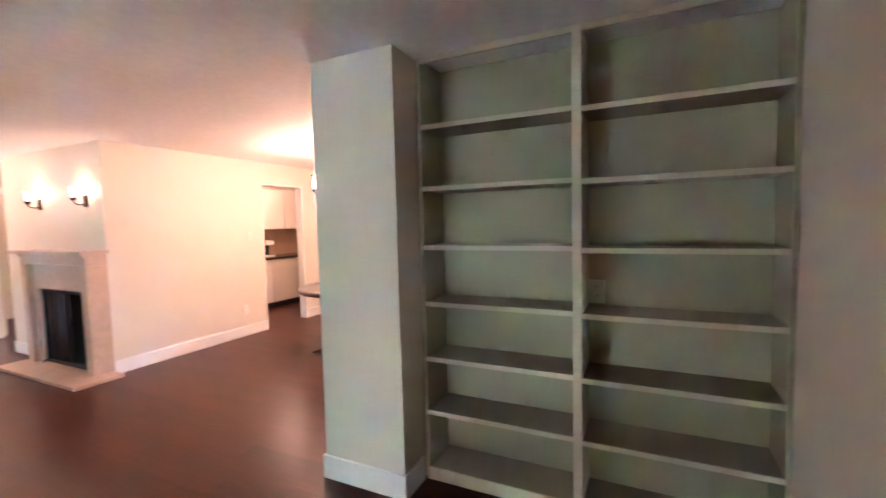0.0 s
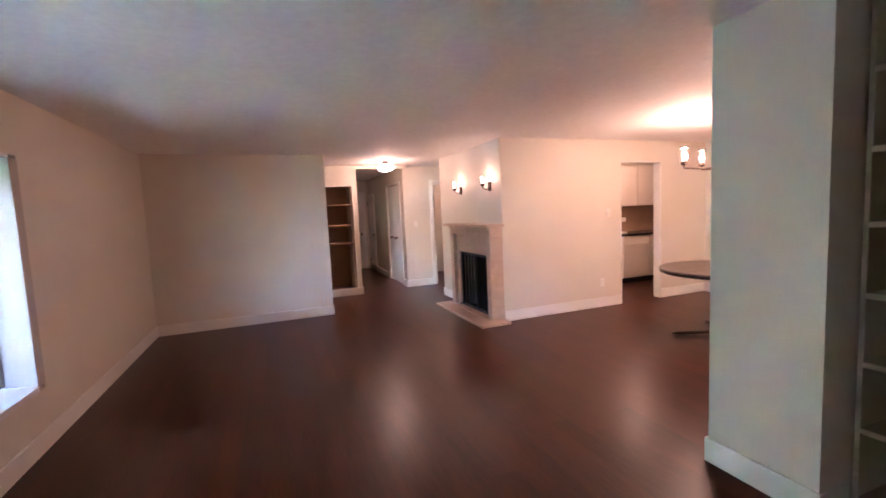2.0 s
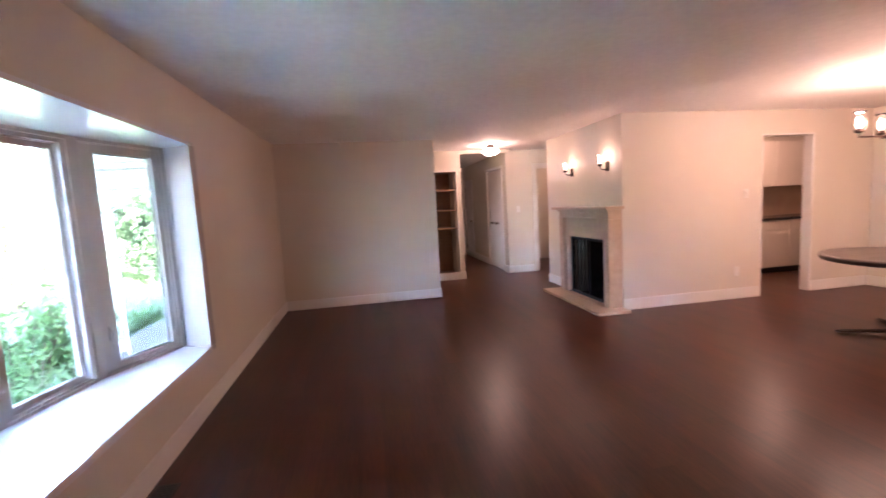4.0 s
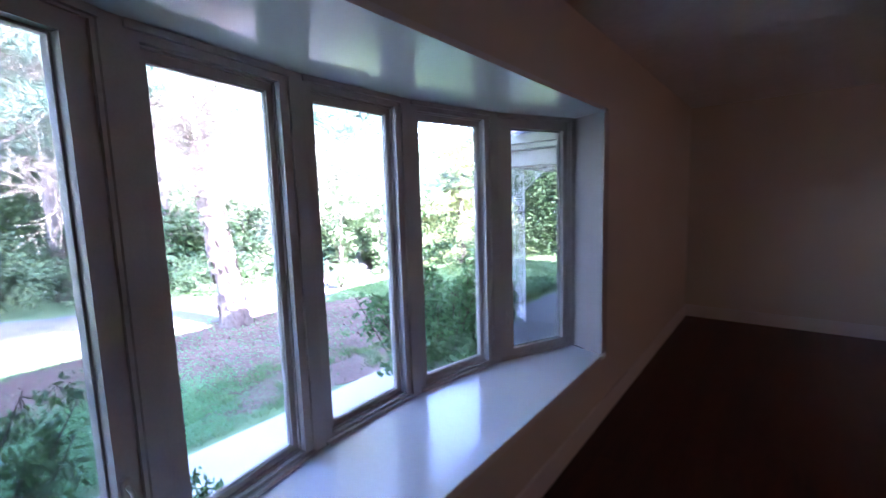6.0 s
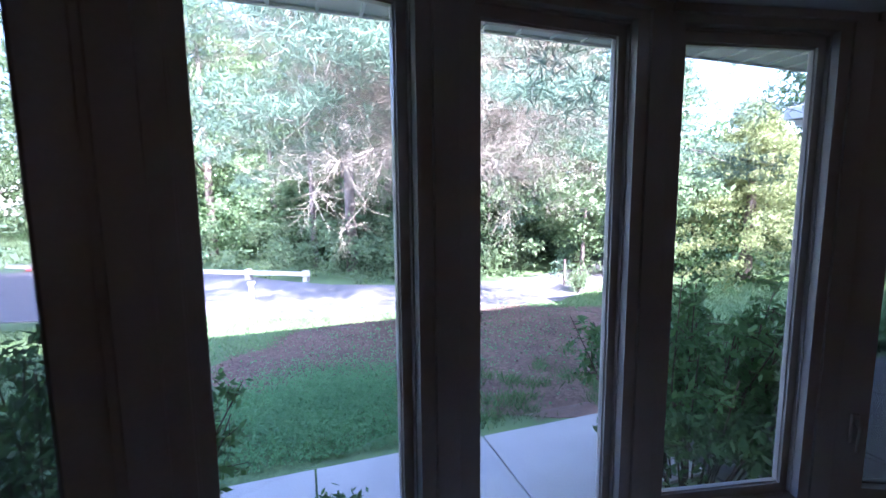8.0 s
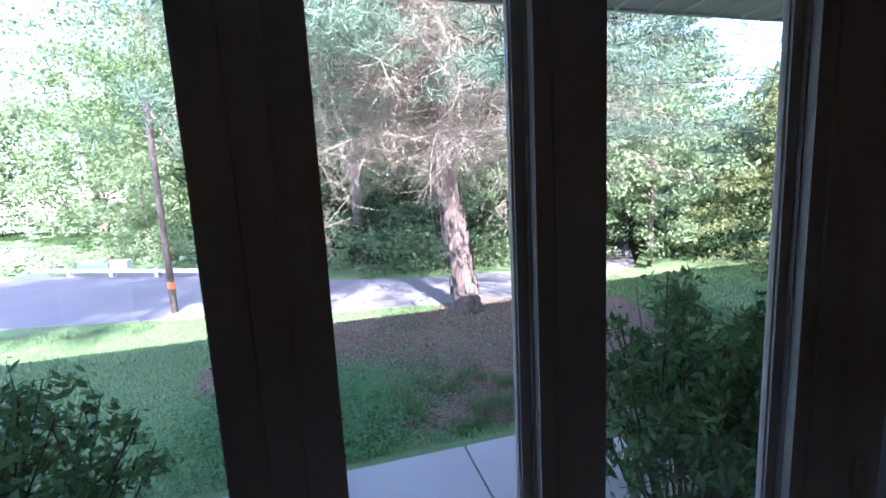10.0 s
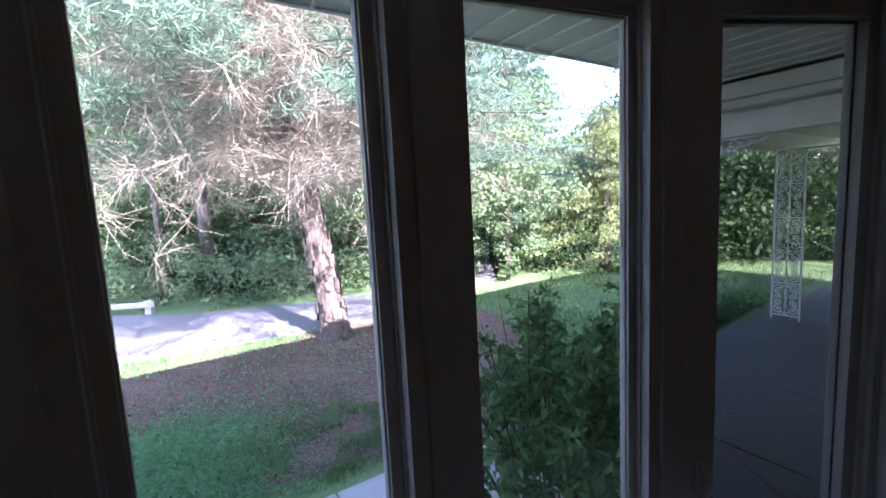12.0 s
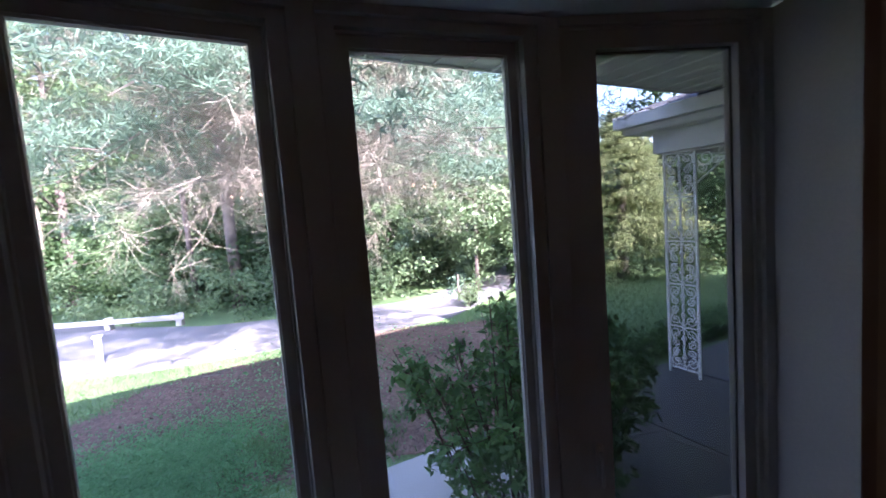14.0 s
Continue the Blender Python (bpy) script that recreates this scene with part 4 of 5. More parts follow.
def conifer(label, height, radius, material, seed=3, n=42000, leaf=0.075):
    g = np.random.default_rng(seed)
    ob = thing("conifer_tree", label, "tree")
    bm = bmesh.new()
    tube(bm, [(0, 0, 0), (0.05, 0, height * 0.5), (0, 0, height * 0.97)], 0.14, 0.02, 8)
    part("trunk", bm, BARK, ob)
    boughs = 300
    t = g.random(boughs) ** 0.8
    a = g.random(boughs) * 6.283
    reach = radius * (1 - t) * (0.75 + 0.4 * g.random(boughs)) + 0.12
    b = np.repeat(np.arange(boughs), n // boughs)
    s = g.random(len(b)) ** 0.6
    p = np.stack([np.cos(a[b]) * reach[b] * s, np.sin(a[b]) * reach[b] * s, 0.25 + t[b] * (height - 0.3) + 0.22 * s * reach[b] - 0.3 * (s * reach[b]) ** 2 / max(0.5, radius)], axis=1)
    p += g.normal(size=p.shape) * np.array([0.09, 0.09, 0.045])
    quads("crown", leaf_quads(p, leaf, 0.4, 0.08, g=g), material, ob)
    return ob


trees = [
    broad_tree("tall leafy green roadside tree in full sun", 9.5, 3.0, LEAF, 0.12, 150, 84, 0.16, 11),
    broad_tree("tall pale green roadside tree in full sun", 8.5, 2.7, LEAF_PALE, 0.115, 140, 84, 0.14, 12),
    broad_tree("tall dark green woodland tree", 11.0, 3.2, LEAF, 0.13, 170, 80, 0.18, 13),
    broad_tree("young pale green leafy tree at the lawn's edge", 4.2, 1.5, LEAF_PALE, 0.085, 110, 84, 0.05, 14, 0.5, 0.48),
]
PLACES = [  # kind, x, y, turn, size
    (0, -30.0, -19.0, 0, 1.7), (1, -31.0, -10.0, 40, 1.7), (2, -20.5, -3.2, 80, 1.15), (0, -15.4, 0.2, 120, 0.95), (1, -12.6, 6.9, 10, 0.95),
    (2, -14.8, 10.0, 200, 0.9), (0, -14.2, 4.4, 250, 1.0), (1, -11.8, 10.6, 300, 0.85), (2, -36.0, -12.0, 30, 1.9), (0, -28.0, -28.0, 70, 1.7),
    (1, -16.5, 2.3, 160, 1.1), (2, -19.0, 8.0, 220, 1.25), (0, -17.5, 13.0, 20, 1.1), (0, -35.0, -20.0, 140, 1.9),
    (2, -6.5, 19.0, 330, 1.0), (2, -2.0, 18.5, 60, 0.95), (2, 1.5, 20.0, 15, 1.0), (1, -26.0, -21.5, 280, 1.5),
    (2, -24.0, -2.0, 45, 1.4), (2, -24.0, 6.0, 130, 1.3), (2, -23.0, 14.0, 260, 1.3), (1, -26.5, -5.0, 300, 1.5), (2, -5.0, 25.0, 165, 1.3),
    (3, -6.9, 9.6, 30, 1.05), (3, -9.6, 11.3, 140, 1.1), (3, -7.5, 8.8, 75, 0.95), (3, -11.3, 5.3, 200, 0.8), (3, -14.6, -1.9, 80, 0.9), (3, -10.6, 8.0, 20, 0.9), (3, -12.6, 2.4, 300, 0.85),
    (0, -41.0, -26.0, 90, 2.1), (1, -40.0, -6.0, 190, 1.9), (3, -23.0, -13.5, 60, 1.3), (1, -21.5, -17.5, 220, 1.1), (0, -18.0, -1.2, 310, 1.0),
]
first = {}
for kind, x, y, turn, size in PLACES:
    m = Matrix.Translation((x, y, land(x, y))) @ Matrix.Rotation(radians(turn), 4, "Z") @ Matrix.Scale(size, 4)
    if kind not in first:
        first[kind] = trees[kind]
        trees[kind].matrix_world = m
    else:
        trees[kind].scale = (1, 1, 1)
        copy_thing(trees[kind], m)
for (kind, x, y, turn, size) in PLACES:
    if first.get(kind):
        first[kind].matrix_world = Matrix.Translation((x, y, land(x, y))) @ Matrix.Rotation(radians(turn), 4, "Z") @ Matrix.Scale(size, 4)
        first[kind] = None

# yellow-green cedars at the lawn's far edge
cedar = conifer("yellow-green cedar in full sun at the lawn's edge", 3.7, 2.1, LEAF_CEDAR, 3, 60000, 0.06)
cedar.matrix_world = pose(-6.15, 11.9, GROUND)
spruce = conifer("tall blue-green pine at the wood's edge", 9.5, 2.7, PINE, 5, 70000, 0.10)
spruce.matrix_world = pose(-10.25, 12.85, GROUND)
copy_thing(spruce, pose(-9.6, 10.2, GROUND, 0, 0, 75))

# tall unseen tree added behind the house, whose crown shades the road
shade = broad_tree("tall unseen tree added behind the house to shade the road", 20.0, 3.3, LEAF, 0.20, 150, 110, 0.3, 15, 0.83, 0.11)
shade.matrix_world = pose(12.6, 0.3, GROUND)

# bare-stemmed wood edge: trunks and undergrowth beyond the road
for k, (x, y, r, h) in enumerate([(-10.4, 4.15, 0.15, 7.5), (-11.2, 3.3, 0.08, 6), (-11.6, 5.3, 0.07, 6), (-10.6, 6.2, 0.09, 6.5), (-14.0, 2.2, 0.09, 6), (-13.4, 7.6, 0.08, 6), (-13.3, 9.3, 0.09, 6)]):
    ob = thing("slender_tree", "slender woodland tree with a bare trunk beside the road", "tree", (x, y, GROUND), "woodland trunks")
    bm = bmesh.new()
    limbs(bm, (0, 0, -0.02), h, r, 1.2, 5, np.random.default_rng(50 + k), 0.45)
    part("trunk", bm, BARK, ob)
    g = np.random.default_rng(80 + k)
    c = crown_points(40, (1.3, 1.3, 1.6), g) + np.array([0, 0, h * 0.85])
    quads("crown", leaf_quads(cluster_points(c, 26, 0.4, 0.6, g), 0.16, 0.5, 0.3, g=g), LEAF, ob)


def undergrowth(label, centres, radius, per, leaf, material, seed):
    g = np.random.default_rng(seed)
    p = cluster_points(np.asarray(centres), per, radius, 0.8, g)
    p[:, 2] = np.maximum(p[:, 2], GROUND + 0.02)
    tagged(quads("undergrowth", leaf_quads(p, leaf, 0.55, 0.3, g=g), material), label, "undergrowth", kind="stuff")


def edge_line(n, pts, depth, h, g):
    pts = np.array(pts)
    t = g.random(n) * (len(pts) - 1)
    i = t.astype(int).clip(0, len(pts) - 2)
    base = pts[i] + (pts[i + 1] - pts[i]) * (t - i)[:, None]
    off = g.random(n) * depth
    return np.stack([base[:, 0] - off, base[:, 1] + off * 0.3, GROUND + g.random(n) * (h * (0.4 + 0.6 * off / depth))], axis=1)


g1 = np.random.default_rng(21)
EDGE = [(-36, -24), (-26, -12), (-17.5, -5.5), (-13.0, -1.2), (-10.5, 1.7), (-8.8, 3.9), (-8.1, 6.0), (-8.5, 9.2), (-12.5, 13.5)]
RIGHT = [(-8.0, 10.4), (-6.3, 10.8), (-5.3, 12.2), (-4.7, 14.0), (-3.3, 15.6), (1.5, 17)]


def settle_on(points):
    return np.array([(x, y, z - GROUND + land(x, y)) for x, y, z in points])


# paler leaves at the edge, darkened ones behind, stand in for sun and shade
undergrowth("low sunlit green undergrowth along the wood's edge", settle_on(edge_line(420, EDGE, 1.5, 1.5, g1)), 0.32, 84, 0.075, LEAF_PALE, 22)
undergrowth("green undergrowth deep in the woods, darkened for shade", settle_on(edge_line(620, [(x - 1.3, y + 0.4) for x, y in EDGE], 4.5, 3.2, g1)), 0.62, 100, 0.13, LEAF_SHADED, 23)
undergrowth("green undergrowth under the cedars, darkened for shade", edge_line(260, RIGHT, 2.5, 2.4, g1), 0.5, 90, 0.09, LEAF_SHADED, 25)
undergrowth("tall woods beyond the porch, darkened for shade", edge_line(300, [(-5.2, 14.2), (-3.3, 15.6), (1.5, 17)], 3, 6.5, g1), 0.6, 110, 0.12, LEAF_SHADED, 27)
undergrowth("dense dark far woods behind the roadside trees", settle_on(edge_line(1000, [(x - 13, y + 5) for x, y in EDGE], 12, 20, g1)), 1.7, 90, 0.40, LEAF, 24)
undergrowth("dense dark far woods behind the lawn", edge_line(480, [(x - 3, y + 9) for x, y in RIGHT], 9, 5.0, g1), 1.2, 85, 0.33, LEAF, 26)

# ---- the big pine with its dead lower branches ----
pine = thing("pine_tree", "large scaly pine with a tangle of dead lower branches", "tree", (-5.52, 5.27, GROUND))
bm = bmesh.new()
tube(bm, [(0.0, 0, -0.05), (0, -0.01, 0.12), (-0.01, -0.05, 0.5), (-0.02, -0.16, 1.4), (-0.04, -0.28, 2.6), (-0.05, -0.36, 4.2), (-0.02, -0.4, 6.5), (0, -0.4, 9.5)], 0.205, 0.05, 14)
for v in bm.verts:
    z = v.co.z
    f = 1 + 0.26 * math.exp(-max(0, z + 0.02) * 7) + 0.10 * noise.noise(Vector((v.co.x * 6, v.co.y * 6, z * 3)))
    v.co.x, v.co.y = v.co.x * f, v.co.y * f
part("trunk", bm, BARK, pine)
gp = np.random.default_rng(31)
# loose bark plates on the trunk
plates = []
for k in range(420):
    z = 0.1 + 3.6 * gp.random()
    a = gp.random() * 6.283
    r = 0.208 - 0.025 * z
    c = np.array([-0.02 * z + (r + 0.006) * math.cos(a), -0.115 * z + 0.012 * (z > 2) * (z - 2) + (r + 0.006) * math.sin(a), z])
    tv, up = np.array([-math.sin(a), math.cos(a), 0]), np.array([0, 0, 1.0])
    w, h = 0.02 + 0.025 * gp.random(), 0.04 + 0.05 * gp.random()
    plates.append([c - tv * w - up * h * 0.6, c + tv * w - up * h, c + tv * w * 0.8 + up * h, c - tv * w + up * h * 0.8])
quads("bark_plates", plates, BARK, pine)


def sticks(segs, r0):
    """Thin three-sided sticks from (start, end) pairs, as quads."""
    a, b = np.array([s[0] for s in segs]), np.array([s[1] for s in segs])
    d = unit(b - a)
    u = unit(np.cross(d, gp.normal(size=d.shape)))
    w = np.cross(d, u)
    out = []
    r = np.array(r0)[:, None]
    off = [u * math.cos(q) + w * math.sin(q) for q in (0, 2.094, 4.189)]
    for k in range(3):
        o0, o1 = off[k], off[(k + 1) % 3]
        out.append(np.stack([a + o0 * r, a + o1 * r, b + o1 * r * 0.45, b + o0 * r * 0.45], axis=1))
    return np.concatenate(out)


segs, rad = [], []
for k in range(370):
    z = 2.1 + 4.4 * gp.random()
    a = gp.random() * 6.283
    p = np.array([-0.02, -0.1 * min(z, 3.0) - 0.02 * z, z])
    L = 1.2 + 2.1 * gp.random()
    d = np.array([math.cos(a), math.sin(a), 0.10 + 0.2 * gp.random()])
    n = 7
    for j in range(n):
        q = p + d * L / n
        segs.append((p, q)), rad.append(0.0055 * (1 - j / n) + 0.002)
        d = unit(d + np.array([0, 0, -0.07]) + gp.normal(size=3) * 0.2)
        p = q
        for s in range(6):
            e = unit(d * 0.6 + gp.normal(size=3) * 0.8 + np.array([0, 0, -0.12]))
            l = (0.16 + 0.40 * gp.random()) * (1 - 0.3 * j / n)
            e2 = p + e * l
            segs.append((p, e2)), rad.append(0.0024)
            for _ in range(5):
                f0 = p + (e2 - p) * gp.random()
                segs.append((f0, f0 + unit(e + gp.normal(size=3) * 0.8 + np.array([0, 0, -0.15])) * l * 0.6)), rad.append(0.0018)
quads("dead_branches", sticks(segs, rad), TWIG, pine).name = "dead_branches"
tagged(pine.children[-1], "tangle of dead grey-brown branches")
# live needle sprays on the outer and upper boughs
live, bough = [], []
for k in range(300):
    z = 2.5 + 6.7 * gp.random()
    a = gp.random() * 6.283
    L = (3.5 - 0.25 * (z - 3)) * (0.55 + 0.5 * gp.random())
    tip = np.array([math.cos(a) * L, math.sin(a) * L - 0.3, z + 0.25 - 0.06 * L * L])
    mid = tip * 0.5 + np.array([0, -0.15, z * 0.5 + 0.12])
    way = [np.array([0, -0.3, z]), (mid + np.array([0, -0.3, z])) / 2, mid, (mid + tip) / 2, tip]
    way = [w + gp.normal(size=3) * 0.12 * (i > 0) for i, w in enumerate(way)]
    bough.extend(zip(way, way[1:]))
    for s in range(11):
        live.append(mid + (tip - mid) * (0.15 + 0.95 * s / 10) + gp.normal(size=3) * np.array([0.26, 0.26, 0.06]))
quads("live_boughs", sticks(bough, [0.007] * len(bough)), BARK, pine)
live = np.array(live)
pc = np.repeat(live, 72, axis=0) + gp.normal(size=(72 * len(live), 3)) * np.array([0.09, 0.09, 0.03])
dirs = unit(gp.normal(size=pc.shape) + np.array([0, 0, 0.25]))
sd = unit(np.cross(dirs, gp.normal(size=pc.shape)))
ln = (0.08 + 0.06 * gp.random(len(pc)))[:, None]
quads("needle_sprays", np.stack([pc - sd * 0.0015, pc + dirs * ln * 0.5 - sd * 0.005, pc + dirs * ln, pc + dirs * ln * 0.5 + sd * 0.005], axis=1), PINE, pine)


# ---- shrubs by the window ----
def shrub(at, height, radius, seed, stems=34):
    g = np.random.default_rng(seed)
    ob = thing("garden_shrub", "leafy dark green garden shrub with bare lower stems", "shrub", at, "shrubs below the window")
    bm = bmesh.new()
    pts = []
    for k in range(stems):
        a, r = g.random() * 6.283, radius * math.sqrt(g.random())
        h = height * (0.74 + 0.36 * g.random()) * (1 - 0.25 * (r / radius) ** 2)
        b = Vector((0.3 * r * math.cos(a), 0.3 * r * math.sin(a), -0.02))
        t = Vector((r * math.cos(a), r * math.sin(a), h))
        m = b.lerp(t, 0.5) + Vector(g.normal(size=3) * 0.04)
        tube(bm, [b, m, t], 0.007, 0.003, 5)
        for j in range(16):
            q = 0.36 + 0.64 * g.random()
            p = (b.lerp(m, q * 2) if q < 0.5 else m.lerp(t, q * 2 - 1))
            d = Vector(unit(g.normal(size=3) + np.array([0, 0, 0.1]))) * (0.07 + 0.12 * g.random())
            tube(bm, [p, p + d * 0.6, p + d], 0.0025, 0.0015, 3, False)
            for s in range(12):
                pts.append(np.array(p + d * (0.35 + 0.65 * g.random())) + g.normal(size=3) * 0.022)
    part("stems", bm, STEM, ob)
    pts = np.array(pts)
    quads("leaves", leaf_quads(pts, 0.052, 0.42, 0.30, g=g), SHRUB, ob)
    return ob


shrub((-1.47, 5.13, GROUND), 1.33, 0.74, 41, 46)
shrub((-1.75, 5.75, GROUND), 0.80, 0.42, 44, 13)
shrub((-1.5, 3.1, GROUND), 0.40, 0.2, 43, 4)
shrub((-1.45, 2.05, GROUND), 1.28, 0.68, 42, 46)

# ground cover and grass
def blades(label, n, x0, x1, y0, y1, h, seed, keep=None):
    g = np.random.default_rng(seed)
    p = np.stack([x0 + (x1 - x0) * g.random(n), y0 + (y1 - y0) * g.random(n), np.full(n, GROUND)], axis=1)
    if keep is not None:
        p = p[keep(p)]
    n = len(p)
    a = g.random(n) * 6.283
    s = np.stack([np.cos(a), np.sin(a), np.zeros(n)], axis=1) * 0.004
    d = unit(g.normal(size=(n, 3)) * np.array([0.5, 0.5, 0.1]) + np.array([0, 0, 1.0])) * (h * (0.6 + 0.7 * g.random(n)))[:, None]
    tagged(quads("grass", np.stack([p - s, p + s, p + d * 0.6 + s * 0.7, p + d], axis=1), BLADE), label, "grass", kind="stuff")


def in_mulch(p, grow=1.0):
    a = np.arctan2((p[:, 1] - 4.9) / 2.65, (p[:, 0] + 4.3) / 1.7)
    r = 1 + 0.09 * np.sin(3 * a + 1) + 0.06 * np.sin(7 * a) + 0.03 * np.sin(13 * a)
    return np.hypot((p[:, 0] + 4.3) / 1.7, (p[:, 1] - 4.9) / 2.65) < r * grow


def off_road(p):
    return p[:, 0] > np.interp(p[:, 1], [-6, -0.9, 1.7, 2.9, 4.4, 5.8, 7.2, 9.5], [-8.4, -7.5, -6.85, -6.35, -6.15, -5.9, -5.9, -7.2]) + 0.05


blades("short green lawn grass", 60000, -7.0, -2.5, -3.5, 8.5, 0.055, 61, lambda p: ~in_mulch(p, 0.97) & off_road(p))
blades("short green lawn grass beyond the path", 26000, -6.2, -2.6, 7.8, 15.0, 0.06, 62)
gc = np.random.default_rng(63)
n = 44000
p = np.stack([-3.3 + 0.42 * gc.normal(size=n), 3.15 + 0.45 * gc.normal(size=n), GROUND + 0.015 + 0.035 * gc.random(n)], axis=1)
p = p[p[:, 0] < -2.5]
tagged(quads("ground_cover", leaf_quads(p, 0.021, 0.7, 1.2, g=gc), COVER), "low leafy ground cover beside the path", "ground cover", kind="stuff")
n = 4200
p = np.stack([-4.6 + 0.9 * gc.normal(size=n), 4.6 + 1.3 * gc.normal(size=n), GROUND + 0.02 + 0.03 * gc.random(n)], axis=1)
p = p[p[:, 0] < -2.5]
tagged(quads("weeds", leaf_quads(p, 0.026, 0.8, 1.2, g=gc), COVER), "small green weeds scattered on the mulch", "weeds", kind="stuff")
n = 17000
p = np.stack([-4.3 + 1.8 * (gc.random(n) * 2 - 1), 4.9 + 2.8 * (gc.random(n) * 2 - 1), np.full(n, GROUND + 0.012)], axis=1)
p = p[in_mulch(p, 1.02)]
a = gc.random(len(p)) * 6.283
d = np.stack([np.cos(a), np.sin(a), 0.15 * gc.random(len(p))], axis=1) * (0.05 + 0.07 * gc.random(len(p)))[:, None]
s = np.stack([-np.sin(a), np.cos(a), 0 * a], axis=1) * 0.005
tagged(quads("fallen_needles", np.stack([p - s, p + s, p + d + s, p + d - s], axis=1), NEEDLE), "fallen pine needles and twigs on the mulch", "needles", kind="stuff")
n = 7000
p = np.stack([-2.75 + 0.16 * gc.normal(size=n), 9.0 + 0.8 * gc.normal(size=n), GROUND + 0.02 + 0.16 * gc.random(n)], axis=1)
p = p[p[:, 0] < -2.5]
tagged(quads("ground_cover", leaf_quads(p, 0.05, 0.7, 0.8, g=gc), SHRUB), "dark ground cover beside the porch walk", "ground cover", kind="stuff")

# litter and fallen sticks on the mulch
n = 850
p = np.stack([-4.6 + 1.0 * gc.normal(size=n), 4.7 + 1.4 * gc.normal(size=n), np.full(n, GROUND + 0.02)], axis=1)
p = p[(p[:, 0] < -2.55) & in_mulch(p, 1.05)]
tagged(quads("leaf_litter", leaf_quads(p, 0.045, 0.6, 2.0, g=gc), NEEDLE), "dry pale leaf litter on the mulch", "leaf litter", kind="stuff")
for k in range(14):
    x, y, a, l = -4.9 + 1.1 * gc.normal(), 4.7 + 1.3 * gc.normal(), gc.random() * 3.14, 0.25 + 0.5 * gc.random()
    if x > -2.7:
        continue
    stick = thing("fallen_stick", "thin dry stick lying on the mulch", "stick", (x, y, GROUND), "fallen sticks")
    bm = bmesh.new()
    c, s_ = math.cos(a), math.sin(a)
    tube(bm, [(-c * l / 2, -s_ * l / 2, 0.014), (0.02 * s_, 0.03 * c, 0.022), (c * l / 2, s_ * l / 2, 0.014)], 0.008, 0.004, 5)
    tube(bm, [(0, 0, 0.02), (c * l * 0.2 - s_ * 0.08, s_ * l * 0.2 + c * 0.08, 0.03)], 0.005, 0.003, 4)
    part("twig", bm, TWIG, stick)
# tufts of grass between the mulch and the path
gt = np.random.default_rng(66)
cen = np.stack([-3.0 + 0.35 * gt.normal(size=46), 4.6 + 0.6 * gt.normal(size=46)], axis=1)
cen = cen[cen[:, 0] < -2.55]
cp = np.repeat(cen, 70, axis=0) + gt.normal(size=(70 * len(cen), 2)) * 0.05
cp = np.concatenate([cp, np.full((len(cp), 1), GROUND)], axis=1)
cd = unit(gt.normal(size=cp.shape) * np.array([0.6, 0.6, 0.1]) + np.array([0, 0, 1.0])) * (0.05 + 0.09 * gt.random(len(cp)))[:, None]
cs = unit(np.cross(cd, gt.normal(size=cp.shape))) * 0.004
tagged(quads("grass", np.stack([cp - cs, cp + cs, cp + cd * 0.6 + cs * 0.7, cp + cd], axis=1), BLADE), "loose grass tufts beside the path", "grass", kind="stuff")
# cracks in the porch walk
for pts in ([(-2.3, 6.9), (-1.9, 6.75), (-1.5, 6.5), (-1.2, 6.55), (-0.7, 6.2)], [(-1.6, 6.55), (-1.75, 6.1), (-1.65, 5.7)], [(-2.2, 5.9), (-1.7, 5.75), (-1.1, 5.35)]):
    bm = bmesh.new()
    for (ax, ay), (bx, by) in zip(pts, pts[1:]):
        d = Vector((bx - ax, by - ay, 0))
        m = Matrix.Translation(((ax + bx) / 2, (ay + by) / 2, GROUND + 0.0205)) @ Matrix.Rotation(math.atan2(d.y, d.x), 4, "Z")
        box(bm, -d.length / 2 - 0.004, d.length / 2 + 0.004, -0.006, 0.006, -0.003, 0.003, m)
    part("crack", bm, JOINT, path, "dark crack in the slab")

# ---- roadside things ----
rail = thing("guard_rail", "weathered white wooden guard rail beside the road", "guard rail", (-10.4, 1.15, GROUND))
for k in range(6):
    boxed("post", (-0.06, 0.06, -4.9 + 1.4 * k, -4.78 + 1.4 * k, -0.02, 0.25), CONCRETE, rail, bevel=0.01)
boxed("rail", (0.062, 0.10, -6.0, 2.3, 0.13, 0.23), CONCRETE, rail, bevel=0.01)
rail.rotation_euler = (0, 0, radians(-29))
mk = thing("road_marker", "white wooden marker post at the road's edge", "post", (-7.3, 2.15, GROUND))
boxed("post", (-0.04, 0.04, -0.04, 0.04, -0.02, 0.40), IRON, mk, bevel=0.008)
boxed("cap", (-0.06, 0.06, -0.06, 0.06, 0.40, 0.43), IRON, mk, bevel=0.006)
RED = mat("red sign paint", (0.55, 0.03, 0.04), 0.4, 0.1, 3, 60, 0.02)
ORANGE = mat("orange reflector", (0.7, 0.2, 0.08), 0.4, 0.1, 3, 60, 0.02)
stop = thing("stop_sign", "red octagonal stop sign on a thin post", "sign", (-27.15, -10.3, -4.5))
bm = bmesh.new()
tube(bm, [(0, 0, -0.4), (0, 0, 2.6)], 0.03, 0.03, 6)
part("post", bm, IRON, stop)
bm = bmesh.new()
